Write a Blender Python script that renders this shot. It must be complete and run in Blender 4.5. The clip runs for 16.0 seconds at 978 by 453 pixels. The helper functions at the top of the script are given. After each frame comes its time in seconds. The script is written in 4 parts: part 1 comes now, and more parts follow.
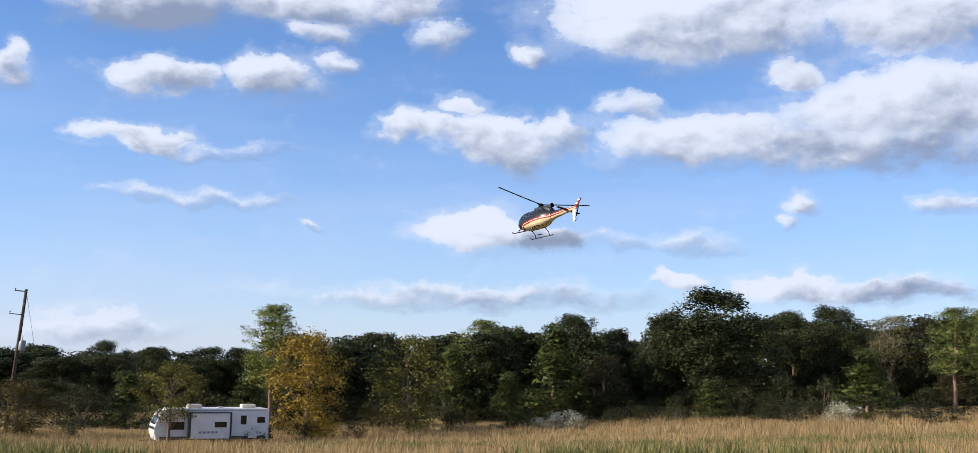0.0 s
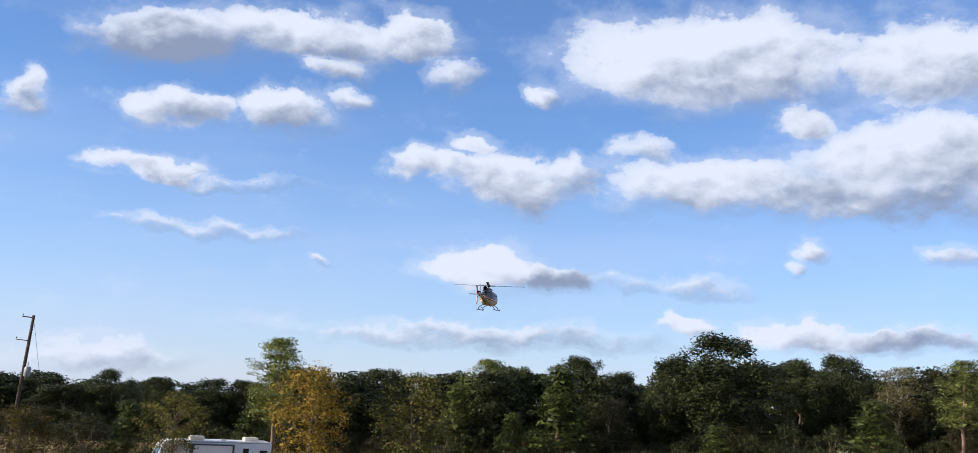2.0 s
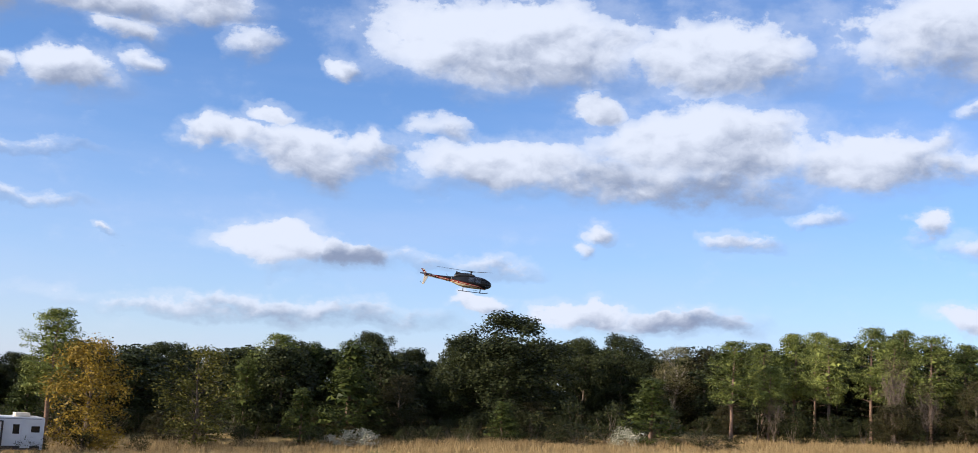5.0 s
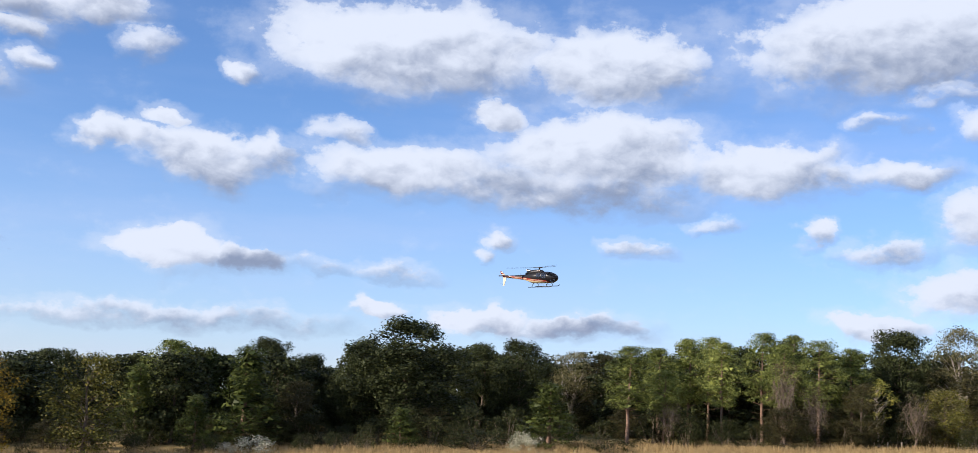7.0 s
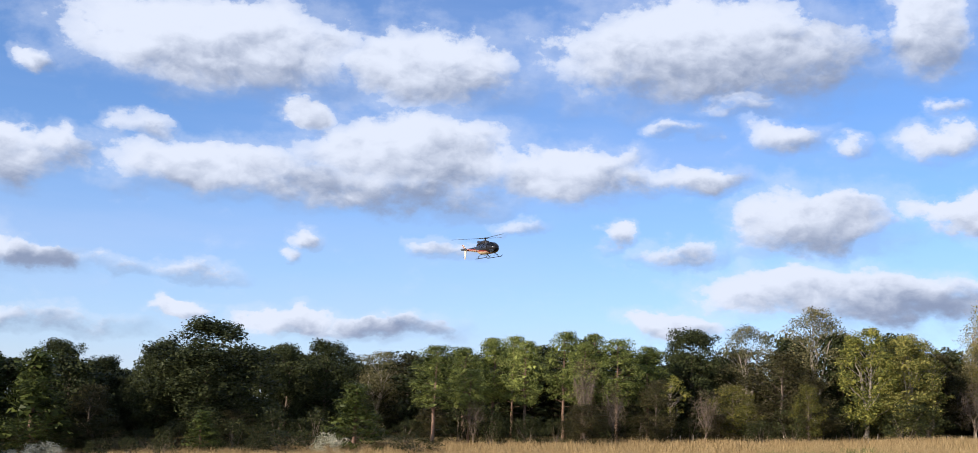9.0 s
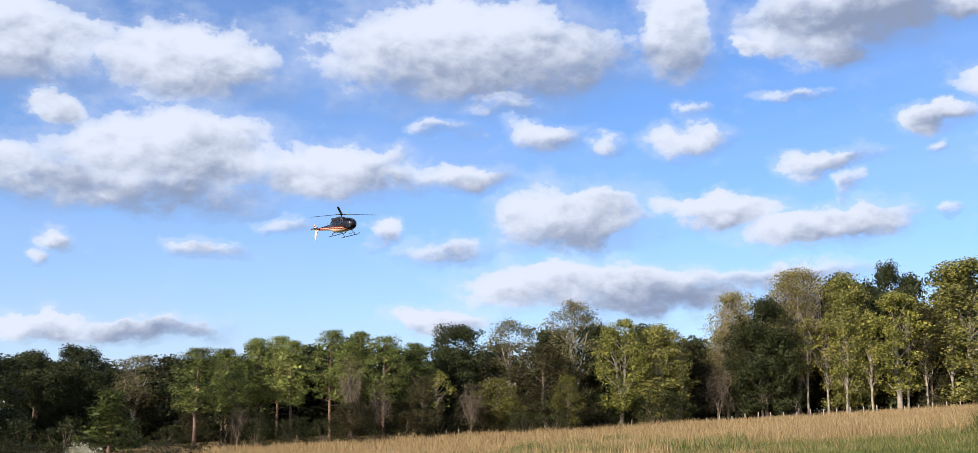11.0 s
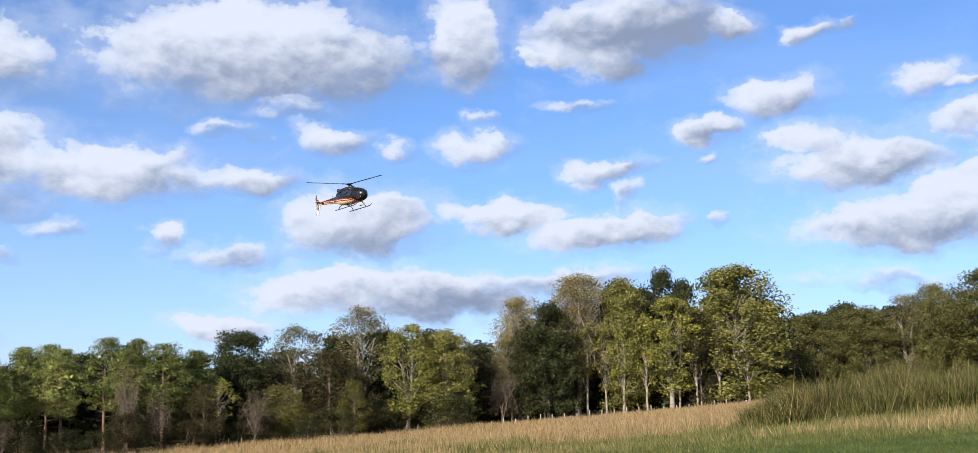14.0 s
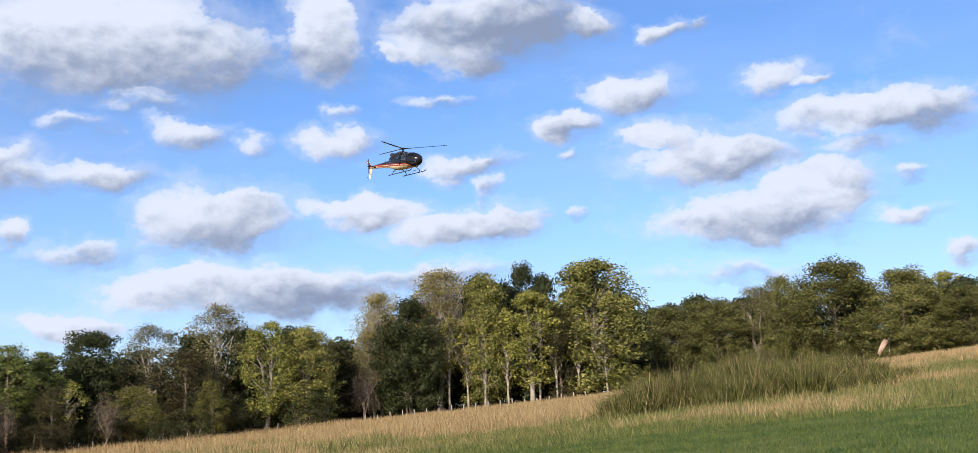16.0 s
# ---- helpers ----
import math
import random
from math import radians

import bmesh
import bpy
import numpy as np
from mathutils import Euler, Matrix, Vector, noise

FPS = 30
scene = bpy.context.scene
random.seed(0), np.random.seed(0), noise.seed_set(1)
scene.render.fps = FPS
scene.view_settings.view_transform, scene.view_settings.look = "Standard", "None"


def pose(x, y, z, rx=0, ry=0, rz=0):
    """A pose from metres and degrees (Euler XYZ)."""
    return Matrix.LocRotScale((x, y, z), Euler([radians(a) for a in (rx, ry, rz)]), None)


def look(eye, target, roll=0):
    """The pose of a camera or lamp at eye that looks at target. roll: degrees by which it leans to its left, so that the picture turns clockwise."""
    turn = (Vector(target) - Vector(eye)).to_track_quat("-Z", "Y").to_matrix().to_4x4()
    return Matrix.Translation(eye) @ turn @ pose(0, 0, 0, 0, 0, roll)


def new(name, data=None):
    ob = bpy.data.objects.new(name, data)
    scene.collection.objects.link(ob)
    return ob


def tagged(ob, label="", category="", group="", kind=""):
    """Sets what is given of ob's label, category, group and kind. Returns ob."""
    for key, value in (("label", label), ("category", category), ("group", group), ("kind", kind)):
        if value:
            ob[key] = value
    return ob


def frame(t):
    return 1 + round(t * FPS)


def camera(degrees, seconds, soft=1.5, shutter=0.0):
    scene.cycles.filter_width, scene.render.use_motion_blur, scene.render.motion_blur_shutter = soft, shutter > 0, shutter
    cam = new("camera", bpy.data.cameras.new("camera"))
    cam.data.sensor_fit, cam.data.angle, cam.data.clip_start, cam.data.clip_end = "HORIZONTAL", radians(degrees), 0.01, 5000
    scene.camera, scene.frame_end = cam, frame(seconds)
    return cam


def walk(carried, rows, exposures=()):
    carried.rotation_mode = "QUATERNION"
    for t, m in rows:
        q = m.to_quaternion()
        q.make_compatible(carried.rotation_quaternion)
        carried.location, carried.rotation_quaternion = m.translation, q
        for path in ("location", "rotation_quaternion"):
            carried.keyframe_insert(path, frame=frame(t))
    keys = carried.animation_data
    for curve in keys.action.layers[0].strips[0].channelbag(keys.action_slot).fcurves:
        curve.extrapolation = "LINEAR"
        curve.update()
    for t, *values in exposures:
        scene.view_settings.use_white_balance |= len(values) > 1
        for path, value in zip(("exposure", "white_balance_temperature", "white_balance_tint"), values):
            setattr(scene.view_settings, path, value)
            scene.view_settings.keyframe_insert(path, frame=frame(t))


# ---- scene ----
# camera: hand-held, a standing person on a hillside who turns with the helicopter
EYE = 1.7
cam = camera(47.0, 16.0, soft=0.8)
PATH = [
    (0.0, -0.16, 6.24, -1.46), (0.5, 1.26, 6.53, -2.22), (1.0, 1.65, 7.10, -2.65), (1.5, 1.34, 7.74, -2.93),
    (2.0, 0.10, 8.22, -3.11), (2.5, -1.95, 8.30, -3.22), (3.0, -4.35, 8.15, -3.28), (3.5, -6.52, 7.88, -3.43),
    (4.0, -8.14, 7.68, -3.62), (6.5, -13.83, 7.96, -3.25), (7.0, -15.52, 8.20, -3.28), (7.5, -17.53, 8.37, -3.19),
    (8.0, -19.82, 8.48, -3.11), (8.5, -22.21, 8.58, -2.89), (9.0, -25.28, 8.67, -2.50), (9.5, -28.05, 8.72, -2.02),
    (10.0, -31.33, 8.75, -1.36), (12.5, -43.03, 8.98, 0.44), (13.0, -44.66, 9.03, 0.52), (13.5, -46.04, 9.08, 0.66),
    (14.0, -47.69, 9.04, 0.84), (14.5, -49.09, 8.95, 1.06), (15.0, -50.78, 8.85, 1.36), (15.5, -52.35, 8.77, 1.68),
    (16.0, -54.63, 8.63, 2.12)]
walk(cam, [(t, pose(0, 0, EYE, 90 + p, r, y)) for t, y, p, r in PATH], [(0.0, 0.66, 5400, 13.5), (16.0, 0.66, 5400, 13.5)])

# ---- sky, clouds, sun ----
SUN_AZ, SUN_EL = -102.0, 23.0
world = bpy.data.worlds.new("sky")
scene.world = world
world.use_nodes = True
wn, wl = world.node_tree.nodes, world.node_tree.links
wn.clear()


def wnode(kind, op=None, **values):
    n = wn.new(kind)
    if op:
        n.operation = op
    for k, v in values.items():
        key = int(k[1:])
        if isinstance(v, bpy.types.NodeSocket):
            wl.new(v, n.inputs[key])
        else:
            n.inputs[key].default_value = v
    return n


def wmath(op, a, b=0.0, c=0.0):
    return wnode("ShaderNodeMath", op, i0=a, i1=b, i2=c).outputs[0]


def wvec(op, a, b=(0, 0, 0), c=(0, 0, 0)):
    n = wnode("ShaderNodeVectorMath", op, i0=a, i1=b)
    if op == "MULTIPLY_ADD":
        if isinstance(c, bpy.types.NodeSocket):
            wl.new(c, n.inputs[2])
        else:
            n.inputs[2].default_value = c
    return n.outputs["Value"] if op == "DOT_PRODUCT" else n.outputs["Vector"]


def wnoise(vector, scale, detail, rough):
    n = wn.new("ShaderNodeTexNoise")
    wl.new(vector, n.inputs["Vector"])
    n.inputs["Scale"].default_value = scale
    n.inputs["Detail"].default_value = detail
    n.inputs["Roughness"].default_value = rough
    return n


def wsmooth(v, a, b):
    n = wn.new("ShaderNodeMapRange")
    n.interpolation_type = "SMOOTHSTEP"
    wl.new(v, n.inputs["Value"])
    n.inputs["From Min"].default_value = a
    n.inputs["From Max"].default_value = b
    return n.outputs["Result"]


way = wn.new("ShaderNodeTexCoord").outputs["Generated"]
axes = wn.new("ShaderNodeSeparateXYZ")
wl.new(way, axes.inputs[0])
sky_az = wmath("MULTIPLY", wmath("ARCTAN2", axes.outputs[0], axes.outputs[1]), 57.2958)
sky_el = wmath("MULTIPLY", wmath("ARCSINE", axes.outputs[2]), 57.2958)
place = wn.new("ShaderNodeCombineXYZ")
wl.new(sky_az, place.inputs[0])
wl.new(sky_el, place.inputs[1])
# billows: two scales of turbulence push the clouds' outlines about
tall = wvec("MULTIPLY", way, (1, 1, 1.5))
puff = wnoise(tall, 22.0, 7.0, 0.56)
swirl = wnoise(tall, 9.0, 4.0, 0.5)
offset = wvec("MULTIPLY_ADD", wvec("SUBTRACT", puff.outputs["Color"], (0.5, 0.5, 0.5)), (3.2, 2.2, 0), (0, 0, 0))
offset2 = wvec("MULTIPLY_ADD", wvec("SUBTRACT", swirl.outputs["Color"], (0.5, 0.5, 0.5)), (4.0, 1.9, 0), offset)
spot = wvec("ADD", place.outputs[0], offset2)
cover, weight, lit = None, None, None
LIGHT = Vector((-0.50, 1.0, 0.0))


def cloud(az, el, w, h, tone, body):
    """One heap of cloud: centre and half size in degrees, how bright it is, and how dense."""
    global cover, weight, lit, spot
    w, h = w * 1.05, h * 1.08
    d = wvec("MULTIPLY_ADD", spot, (1 / w, 1 / h, 0), (-az / w, -el / h, 0))
    e = wmath("MULTIPLY_ADD", wvec("DOT_PRODUCT", d, d), -1.0, 1.0)
    e = wmath("MINIMUM", wmath("MULTIPLY", e, body), e)
    s = wmath("ADD", wvec("DOT_PRODUCT", d, LIGHT), tone)
    g = wmath("POWER", wmath("MAXIMUM", wmath("ADD", e, 1.4), 0.0), 3.0)
    cover = wmath("MAXIMUM", cover, e) if cover else e
    weight = wmath("ADD", weight, g) if weight else wmath("ADD", g, 0.001)
    lit = wmath("MULTIPLY_ADD", g, s, lit) if lit else wmath("MULTIPLY", g, s)
    drift = wn.new("ShaderNodeCombineXYZ")
    for i, v in enumerate((cover, weight, lit)):
        wl.new(v, drift.inputs[i])
    spot = wvec("MULTIPLY_ADD", drift.outputs[0], (1e-6, 1e-6, 1e-6), spot)


cloud(-23.6, 12.8, 0.8, 1.0, 0.0, 0.60)
cloud(-19.2, 0.5, 3.7, 0.8, 0.0, 0.40)
cloud(-19.2, 10.0, 1.3, 0.4, 0.2, 0.60)
cloud(-19.1, 10.0, 1.2, 0.4, 0.0, 0.40)
cloud(-17.4, 9.8, 2.1, 0.6, 0.2, 0.90)
cloud(-17.2, 16.3, 4.3, 1.4, -0.6, 1.00)
cloud(-16.8, 12.8, 2.7, 0.8, 0.1, 0.90)
cloud(-15.0, 9.4, 4.3, 0.3, 0.0, 0.20)
cloud(-14.8, 6.9, 4.3, 0.4, 0.0, 0.20)
cloud(-11.8, 13.0, 2.6, 1.1, 0.1, 1.00)
cloud(-11.0, 17.1, 5.2, 1.4, 0.0, 1.00)
cloud(-8.8, 15.4, 1.4, 0.6, 0.1, 0.80)
cloud(-8.4, 14.0, 1.2, 0.5, 0.0, 0.50)
cloud(-8.1, 5.5, 0.5, 0.2, 0.0, 0.40)
cloud(-5.0, 17.5, 2.4, 1.1, 0.1, 0.90)
cloud(-3.5, 11.1, 2.7, 0.8, 0.1, 0.90)
cloud(-3.2, 15.8, 1.4, 0.7, 0.0, 0.45)
cloud(-1.0, 12.2, 1.3, 0.5, 0.1, 0.80)
cloud(-1.0, 2.7, 9.0, 0.6, -0.3, 0.40)
cloud(-0.4, 5.9, 2.7, 1.3, 0.5, 1.00)
cloud(0.7, 10.6, 3.5, 1.3, 0.0, 0.90)
cloud(2.0, 14.9, 1.0, 0.5, 0.1, 0.60)
cloud(3.1, 5.7, 2.4, 0.8, -0.7, 1.00)
cloud(3.4, 11.4, 1.1, 0.8, 0.1, 0.60)
cloud(4.0, 10.9, 1.1, 0.7, -0.2, 0.50)
cloud(7.0, 5.6, 1.7, 0.4, -0.2, 0.22)
cloud(7.3, 12.6, 1.4, 0.6, 0.0, 0.35)
cloud(7.6, 12.5, 1.3, 0.5, 0.0, 0.40)
cloud(9.7, 3.7, 1.7, 0.5, 0.3, 0.90)
cloud(10.4, 16.9, 7.5, 2.3, 0.2, 1.00)
cloud(10.7, 5.7, 1.7, 0.5, -0.2, 0.30)
cloud(10.9, 10.8, 5.6, 1.4, 0.0, 0.85)
cloud(14.5, 6.9, 0.5, 0.5, 0.0, 0.40)
cloud(15.0, 3.5, 2.3, 0.7, 0.2, 1.00)
cloud(15.0, 14.0, 1.5, 0.8, 0.1, 0.90)
cloud(15.6, 7.7, 1.0, 0.5, 0.1, 0.60)
cloud(18.0, 10.1, 7.8, 1.0, -0.3, 0.70)
cloud(19.6, 3.3, 3.6, 0.7, -0.2, 0.90)
cloud(20.4, 12.1, 6.0, 2.0, 0.1, 1.00)
cloud(21.1, 16.4, 4.7, 2.1, 0.2, 1.00)
cloud(22.4, 7.5, 1.6, 0.5, -0.1, 0.40)
cloud(26.3, 8.9, 1.6, 0.4, 0.0, 0.25)
cloud(28.8, 11.5, 4.2, 1.4, 0.1, 0.90)
cloud(31.7, 8.6, 0.8, 0.6, 0.1, 0.60)
cloud(31.9, 12.1, 1.1, 0.9, -0.1, 0.40)
cloud(32.5, 11.1, 1.1, 0.6, 0.0, 0.50)
cloud(34.1, 13.7, 1.3, 0.4, 0.0, 0.30)
cloud(34.2, 13.6, 1.4, 0.4, 0.0, 0.25)
cloud(34.8, 7.8, 2.0, 0.7, -0.2, 0.50)
cloud(34.9, 4.3, 2.8, 0.7, 0.3, 1.00)
cloud(34.9, 11.2, 2.5, 0.6, 0.0, 0.50)
cloud(35.7, 11.4, 1.9, 0.7, 0.1, 0.70)
cloud(36.4, 17.6, 8.0, 2.2, -0.1, 1.00)
cloud(37.7, 14.6, 2.1, 0.3, 0.0, 0.25)
cloud(38.2, 14.8, 1.8, 0.4, 0.0, 0.30)
cloud(39.4, 13.3, 2.3, 0.8, 0.0, 0.60)
cloud(41.0, 6.0, 5.1, 1.2, 0.1, 1.00)
cloud(41.0, 9.3, 4.2, 1.7, 0.0, 1.00)
cloud(43.1, 12.7, 0.9, 0.5, 0.0, 0.40)
cloud(45.2, 5.5, 4.6, 1.3, -0.2, 1.00)
cloud(46.7, 18.3, 2.4, 2.3, 0.1, 1.00)
cloud(47.4, 14.6, 1.0, 0.4, 0.0, 0.30)
cloud(47.4, 13.1, 2.2, 0.8, 0.0, 0.60)
cloud(48.8, 9.8, 3.3, 0.9, 0.2, 1.00)
cloud(50.3, 6.3, 5.7, 0.6, -0.2, 0.50)
cloud(51.0, 17.6, 1.0, 0.6, 0.1, 0.70)
cloud(52.2, 17.6, 1.5, 0.7, 0.1, 0.70)
cloud(52.8, 14.9, 1.5, 0.3, 0.0, 0.30)
cloud(53.7, 8.7, 4.0, 1.0, 0.1, 1.00)
cloud(54.1, 11.8, 2.0, 0.6, 0.0, 0.60)
cloud(54.5, 17.1, 1.5, 0.9, -0.1, 0.80)
cloud(54.7, 10.5, 0.6, 0.6, 0.0, 0.40)
cloud(55.5, 18.8, 4.9, 1.7, -0.6, 1.00)
cloud(58.7, 11.9, 0.6, 0.3, 0.0, 0.40)
cloud(58.7, 13.3, 1.9, 0.7, 0.1, 0.90)
cloud(59.1, 8.9, 0.8, 0.3, 0.0, 0.30)
cloud(60.5, 18.6, 1.5, 0.7, 0.1, 0.80)
cloud(62.2, 15.0, 2.9, 1.1, 0.1, 1.00)
cloud(64.0, 12.8, 2.4, 0.8, 0.1, 0.70)
cloud(64.4, 18.2, 1.3, 0.5, 0.1, 0.70)
cloud(66.5, 11.4, 4.2, 1.2, 0.1, 1.00)
cloud(67.0, 5.6, 3.6, 0.5, -0.2, 0.30)
cloud(68.4, 8.5, 5.0, 1.4, 0.0, 1.00)
cloud(70.5, 15.3, 2.3, 0.8, 0.1, 0.50)
cloud(71.5, 9.6, 3.2, 1.2, 0.2, 1.00)
cloud(72.5, 14.8, 0.8, 0.3, 0.1, 0.70)
cloud(73.4, 11.4, 1.7, 0.7, 0.0, 0.40)
cloud(74.4, 12.9, 4.8, 1.0, 0.1, 0.90)
cloud(75.9, 8.0, 1.7, 0.5, 0.1, 0.60)
cloud(76.2, 10.0, 0.7, 0.3, 0.0, 0.40)
cloud(77.9, 5.8, 1.1, 0.7, 0.0, 0.60)
cloud(35.8, 17.4, 8.8, 2.6, 0.05, 1.00)
# the sky goes on round the camera with scattered heaps of the same kind
heaps = wnoise(tall, 4.2, 3.0, 0.5)
behind = wmath("MAXIMUM", wsmooth(sky_az, 82.0, 100.0), wmath("SUBTRACT", 1.0, wsmooth(sky_az, -48.0, -30.0)))
above = wsmooth(sky_el, 23.0, 32.0)
low = wsmooth(sky_el, 0.0, 5.0)
rest = wmath("MULTIPLY", wmath("MAXIMUM", behind, above), low)
strewn = wmath("MULTIPLY", wmath("SUBTRACT", heaps.outputs["Fac"], 0.52), wmath("MULTIPLY", rest, 5.0))
cover = wmath("MAXIMUM", cover, wmath("SUBTRACT", strewn, wmath("SUBTRACT", 1.0, rest)))
fluff = wnoise(tall, 48.0, 8.0, 0.62)


def heap_tops(vector):
    """Round cauliflower tops at several scales; 0 on a top, towards 1 in the creases."""
    n = wn.new("ShaderNodeTexVoronoi")
    n.feature, n.normalize = "F1", True
    wl.new(vector, n.inputs["Vector"])
    n.inputs["Scale"].default_value = 34.0
    n.inputs["Detail"].default_value = 2.5
    n.inputs["Roughness"].default_value = 0.55
    n.inputs["Lacunarity"].default_value = 2.3
    return n.outputs["Distance"]


bent = wvec("MULTIPLY_ADD", wvec("SUBTRACT", puff.outputs["Color"], (0.5, 0.5, 0.5)), (0.05, 0.05, 0.05), tall)
crease = heap_tops(bent)
crease_sunward = heap_tops(wvec("ADD", bent, (-0.0065, -0.002, 0.0085)))
ragged = wmath("MULTIPLY_ADD", wmath("SUBTRACT", fluff.outputs["Fac"], 0.5), 1.25, cover)
ragged = wmath("MULTIPLY_ADD", wmath("SUBTRACT", 0.40, crease), 0.55, ragged)
# relief of the billows: each against its neighbour a little towards the sun
softly = wnoise(tall, 24.0, 2.0, 0.5)
nearer = wnoise(wvec("ADD", tall, (-0.008, -0.002, 0.012)), 24.0, 2.0, 0.5)
relief = wmath("MULTIPLY", wmath("SUBTRACT", softly.outputs["Fac"], nearer.outputs["Fac"]), 1.6)
relief = wmath("MULTIPLY_ADD", wmath("SUBTRACT", crease_sunward, crease), 1.2, relief)
shade = wmath("ADD", wmath("DIVIDE", lit, weight), relief)
shade = wmath("MULTIPLY_ADD", wmath("SUBTRACT", swirl.outputs["Fac"], 0.5), 0.9, shade)
shade = wmath("MULTIPLY_ADD", wsmooth(ragged, 0.0, 0.9), -0.30, shade)
sunny = wsmooth(shade, -1.28, 0.32)
# crisp on the lit side, fraying out on the shaded one, with thin shreds round about
crisp = wsmooth(ragged, -0.05, 0.32)
frayed = wsmooth(ragged, -0.30, 0.85)
body_cover = wmath("ADD", wmath("MULTIPLY", crisp, sunny), wmath("MULTIPLY", frayed, wmath("SUBTRACT", 1.0, sunny)))
shreds = wmath("MULTIPLY_ADD", wmath("SUBTRACT", puff.outputs["Fac"], 0.5), 2.6, ragged)
body_cover = wmath("MULTIPLY", body_cover, wmath("MULTIPLY_ADD", wsmooth(cover, -0.05, 0.5), 0.42, 0.58))
dense = wmath("MAXIMUM", body_cover, wmath("MULTIPLY", wsmooth(shreds, -0.9, 0.6), 0.34))
# a thin high veil over the blue
veil = wnoise(wvec("MULTIPLY", way, (1.0, 1.0, 5.0)), 2.6, 6.0, 0.55)
haze = wmath("MULTIPLY_ADD", wsmooth(veil.outputs["Fac"], 0.35, 0.75), 0.20, 0.07)
low_air = wmath("SUBTRACT", 1.0, wsmooth(sky_el, 0.0, 15.0))
haze = wmath("MULTIPLY_ADD", low_air, 0.38, haze)
tint = wn.new("ShaderNodeMix")
tint.data_type = "RGBA"
wl.new(sunny, tint.inputs["Factor"])
tint.inputs["A"].default_value = (0.36, 0.39, 0.46, 1)
tint.inputs["B"].default_value = (1.0, 0.965, 0.91, 1)

sky = wn.new("ShaderNodeTexSky")
sky.sky_type = "NISHITA"
sky.sun_disc = False
sky.sun_elevation = radians(SUN_EL)
sky.sun_rotation = radians(SUN_AZ)
sky.altitude = 600
sky.air_density, sky.dust_density, sky.ozone_density = 1.0, 0.0, 4.5
blue = wn.new("ShaderNodeBackground")
wl.new(sky.outputs[0], blue.inputs["Color"])
blue.inputs["Strength"].default_value = 0.088
white = wn.new("ShaderNodeBackground")
wl.new(tint.outputs["Result"], white.inputs["Color"])
white.inputs["Strength"].default_value = 0.555
thin = wn.new("ShaderNodeBackground")
thin.inputs["Color"].default_value, thin.inputs["Strength"].default_value = (0.72, 0.75, 0.86, 1), 0.575
high = wn.new("ShaderNodeMixShader")
wl.new(haze, high.inputs[0])
wl.new(blue.outputs[0], high.inputs[1])
wl.new(thin.outputs[0], high.inputs[2])
both = wn.new("ShaderNodeMixShader")
wl.new(dense, both.inputs[0])
wl.new(high.outputs[0], both.inputs[1])
wl.new(white.outputs[0], both.inputs[2])
wl.new(both.outputs[0], wn.new("ShaderNodeOutputWorld").inputs[0])

sun = new("sun", bpy.data.lights.new("sun", "SUN"))
sun.data.energy, sun.data.angle, sun.data.color = 5.0, radians(0.5), (1.0, 0.80, 0.56)
az, el = radians(SUN_AZ), radians(SUN_EL)
sun.matrix_world = look((0, 0, 0), (-math.sin(az) * math.cos(el), -math.cos(az) * math.cos(el), -math.sin(el)))


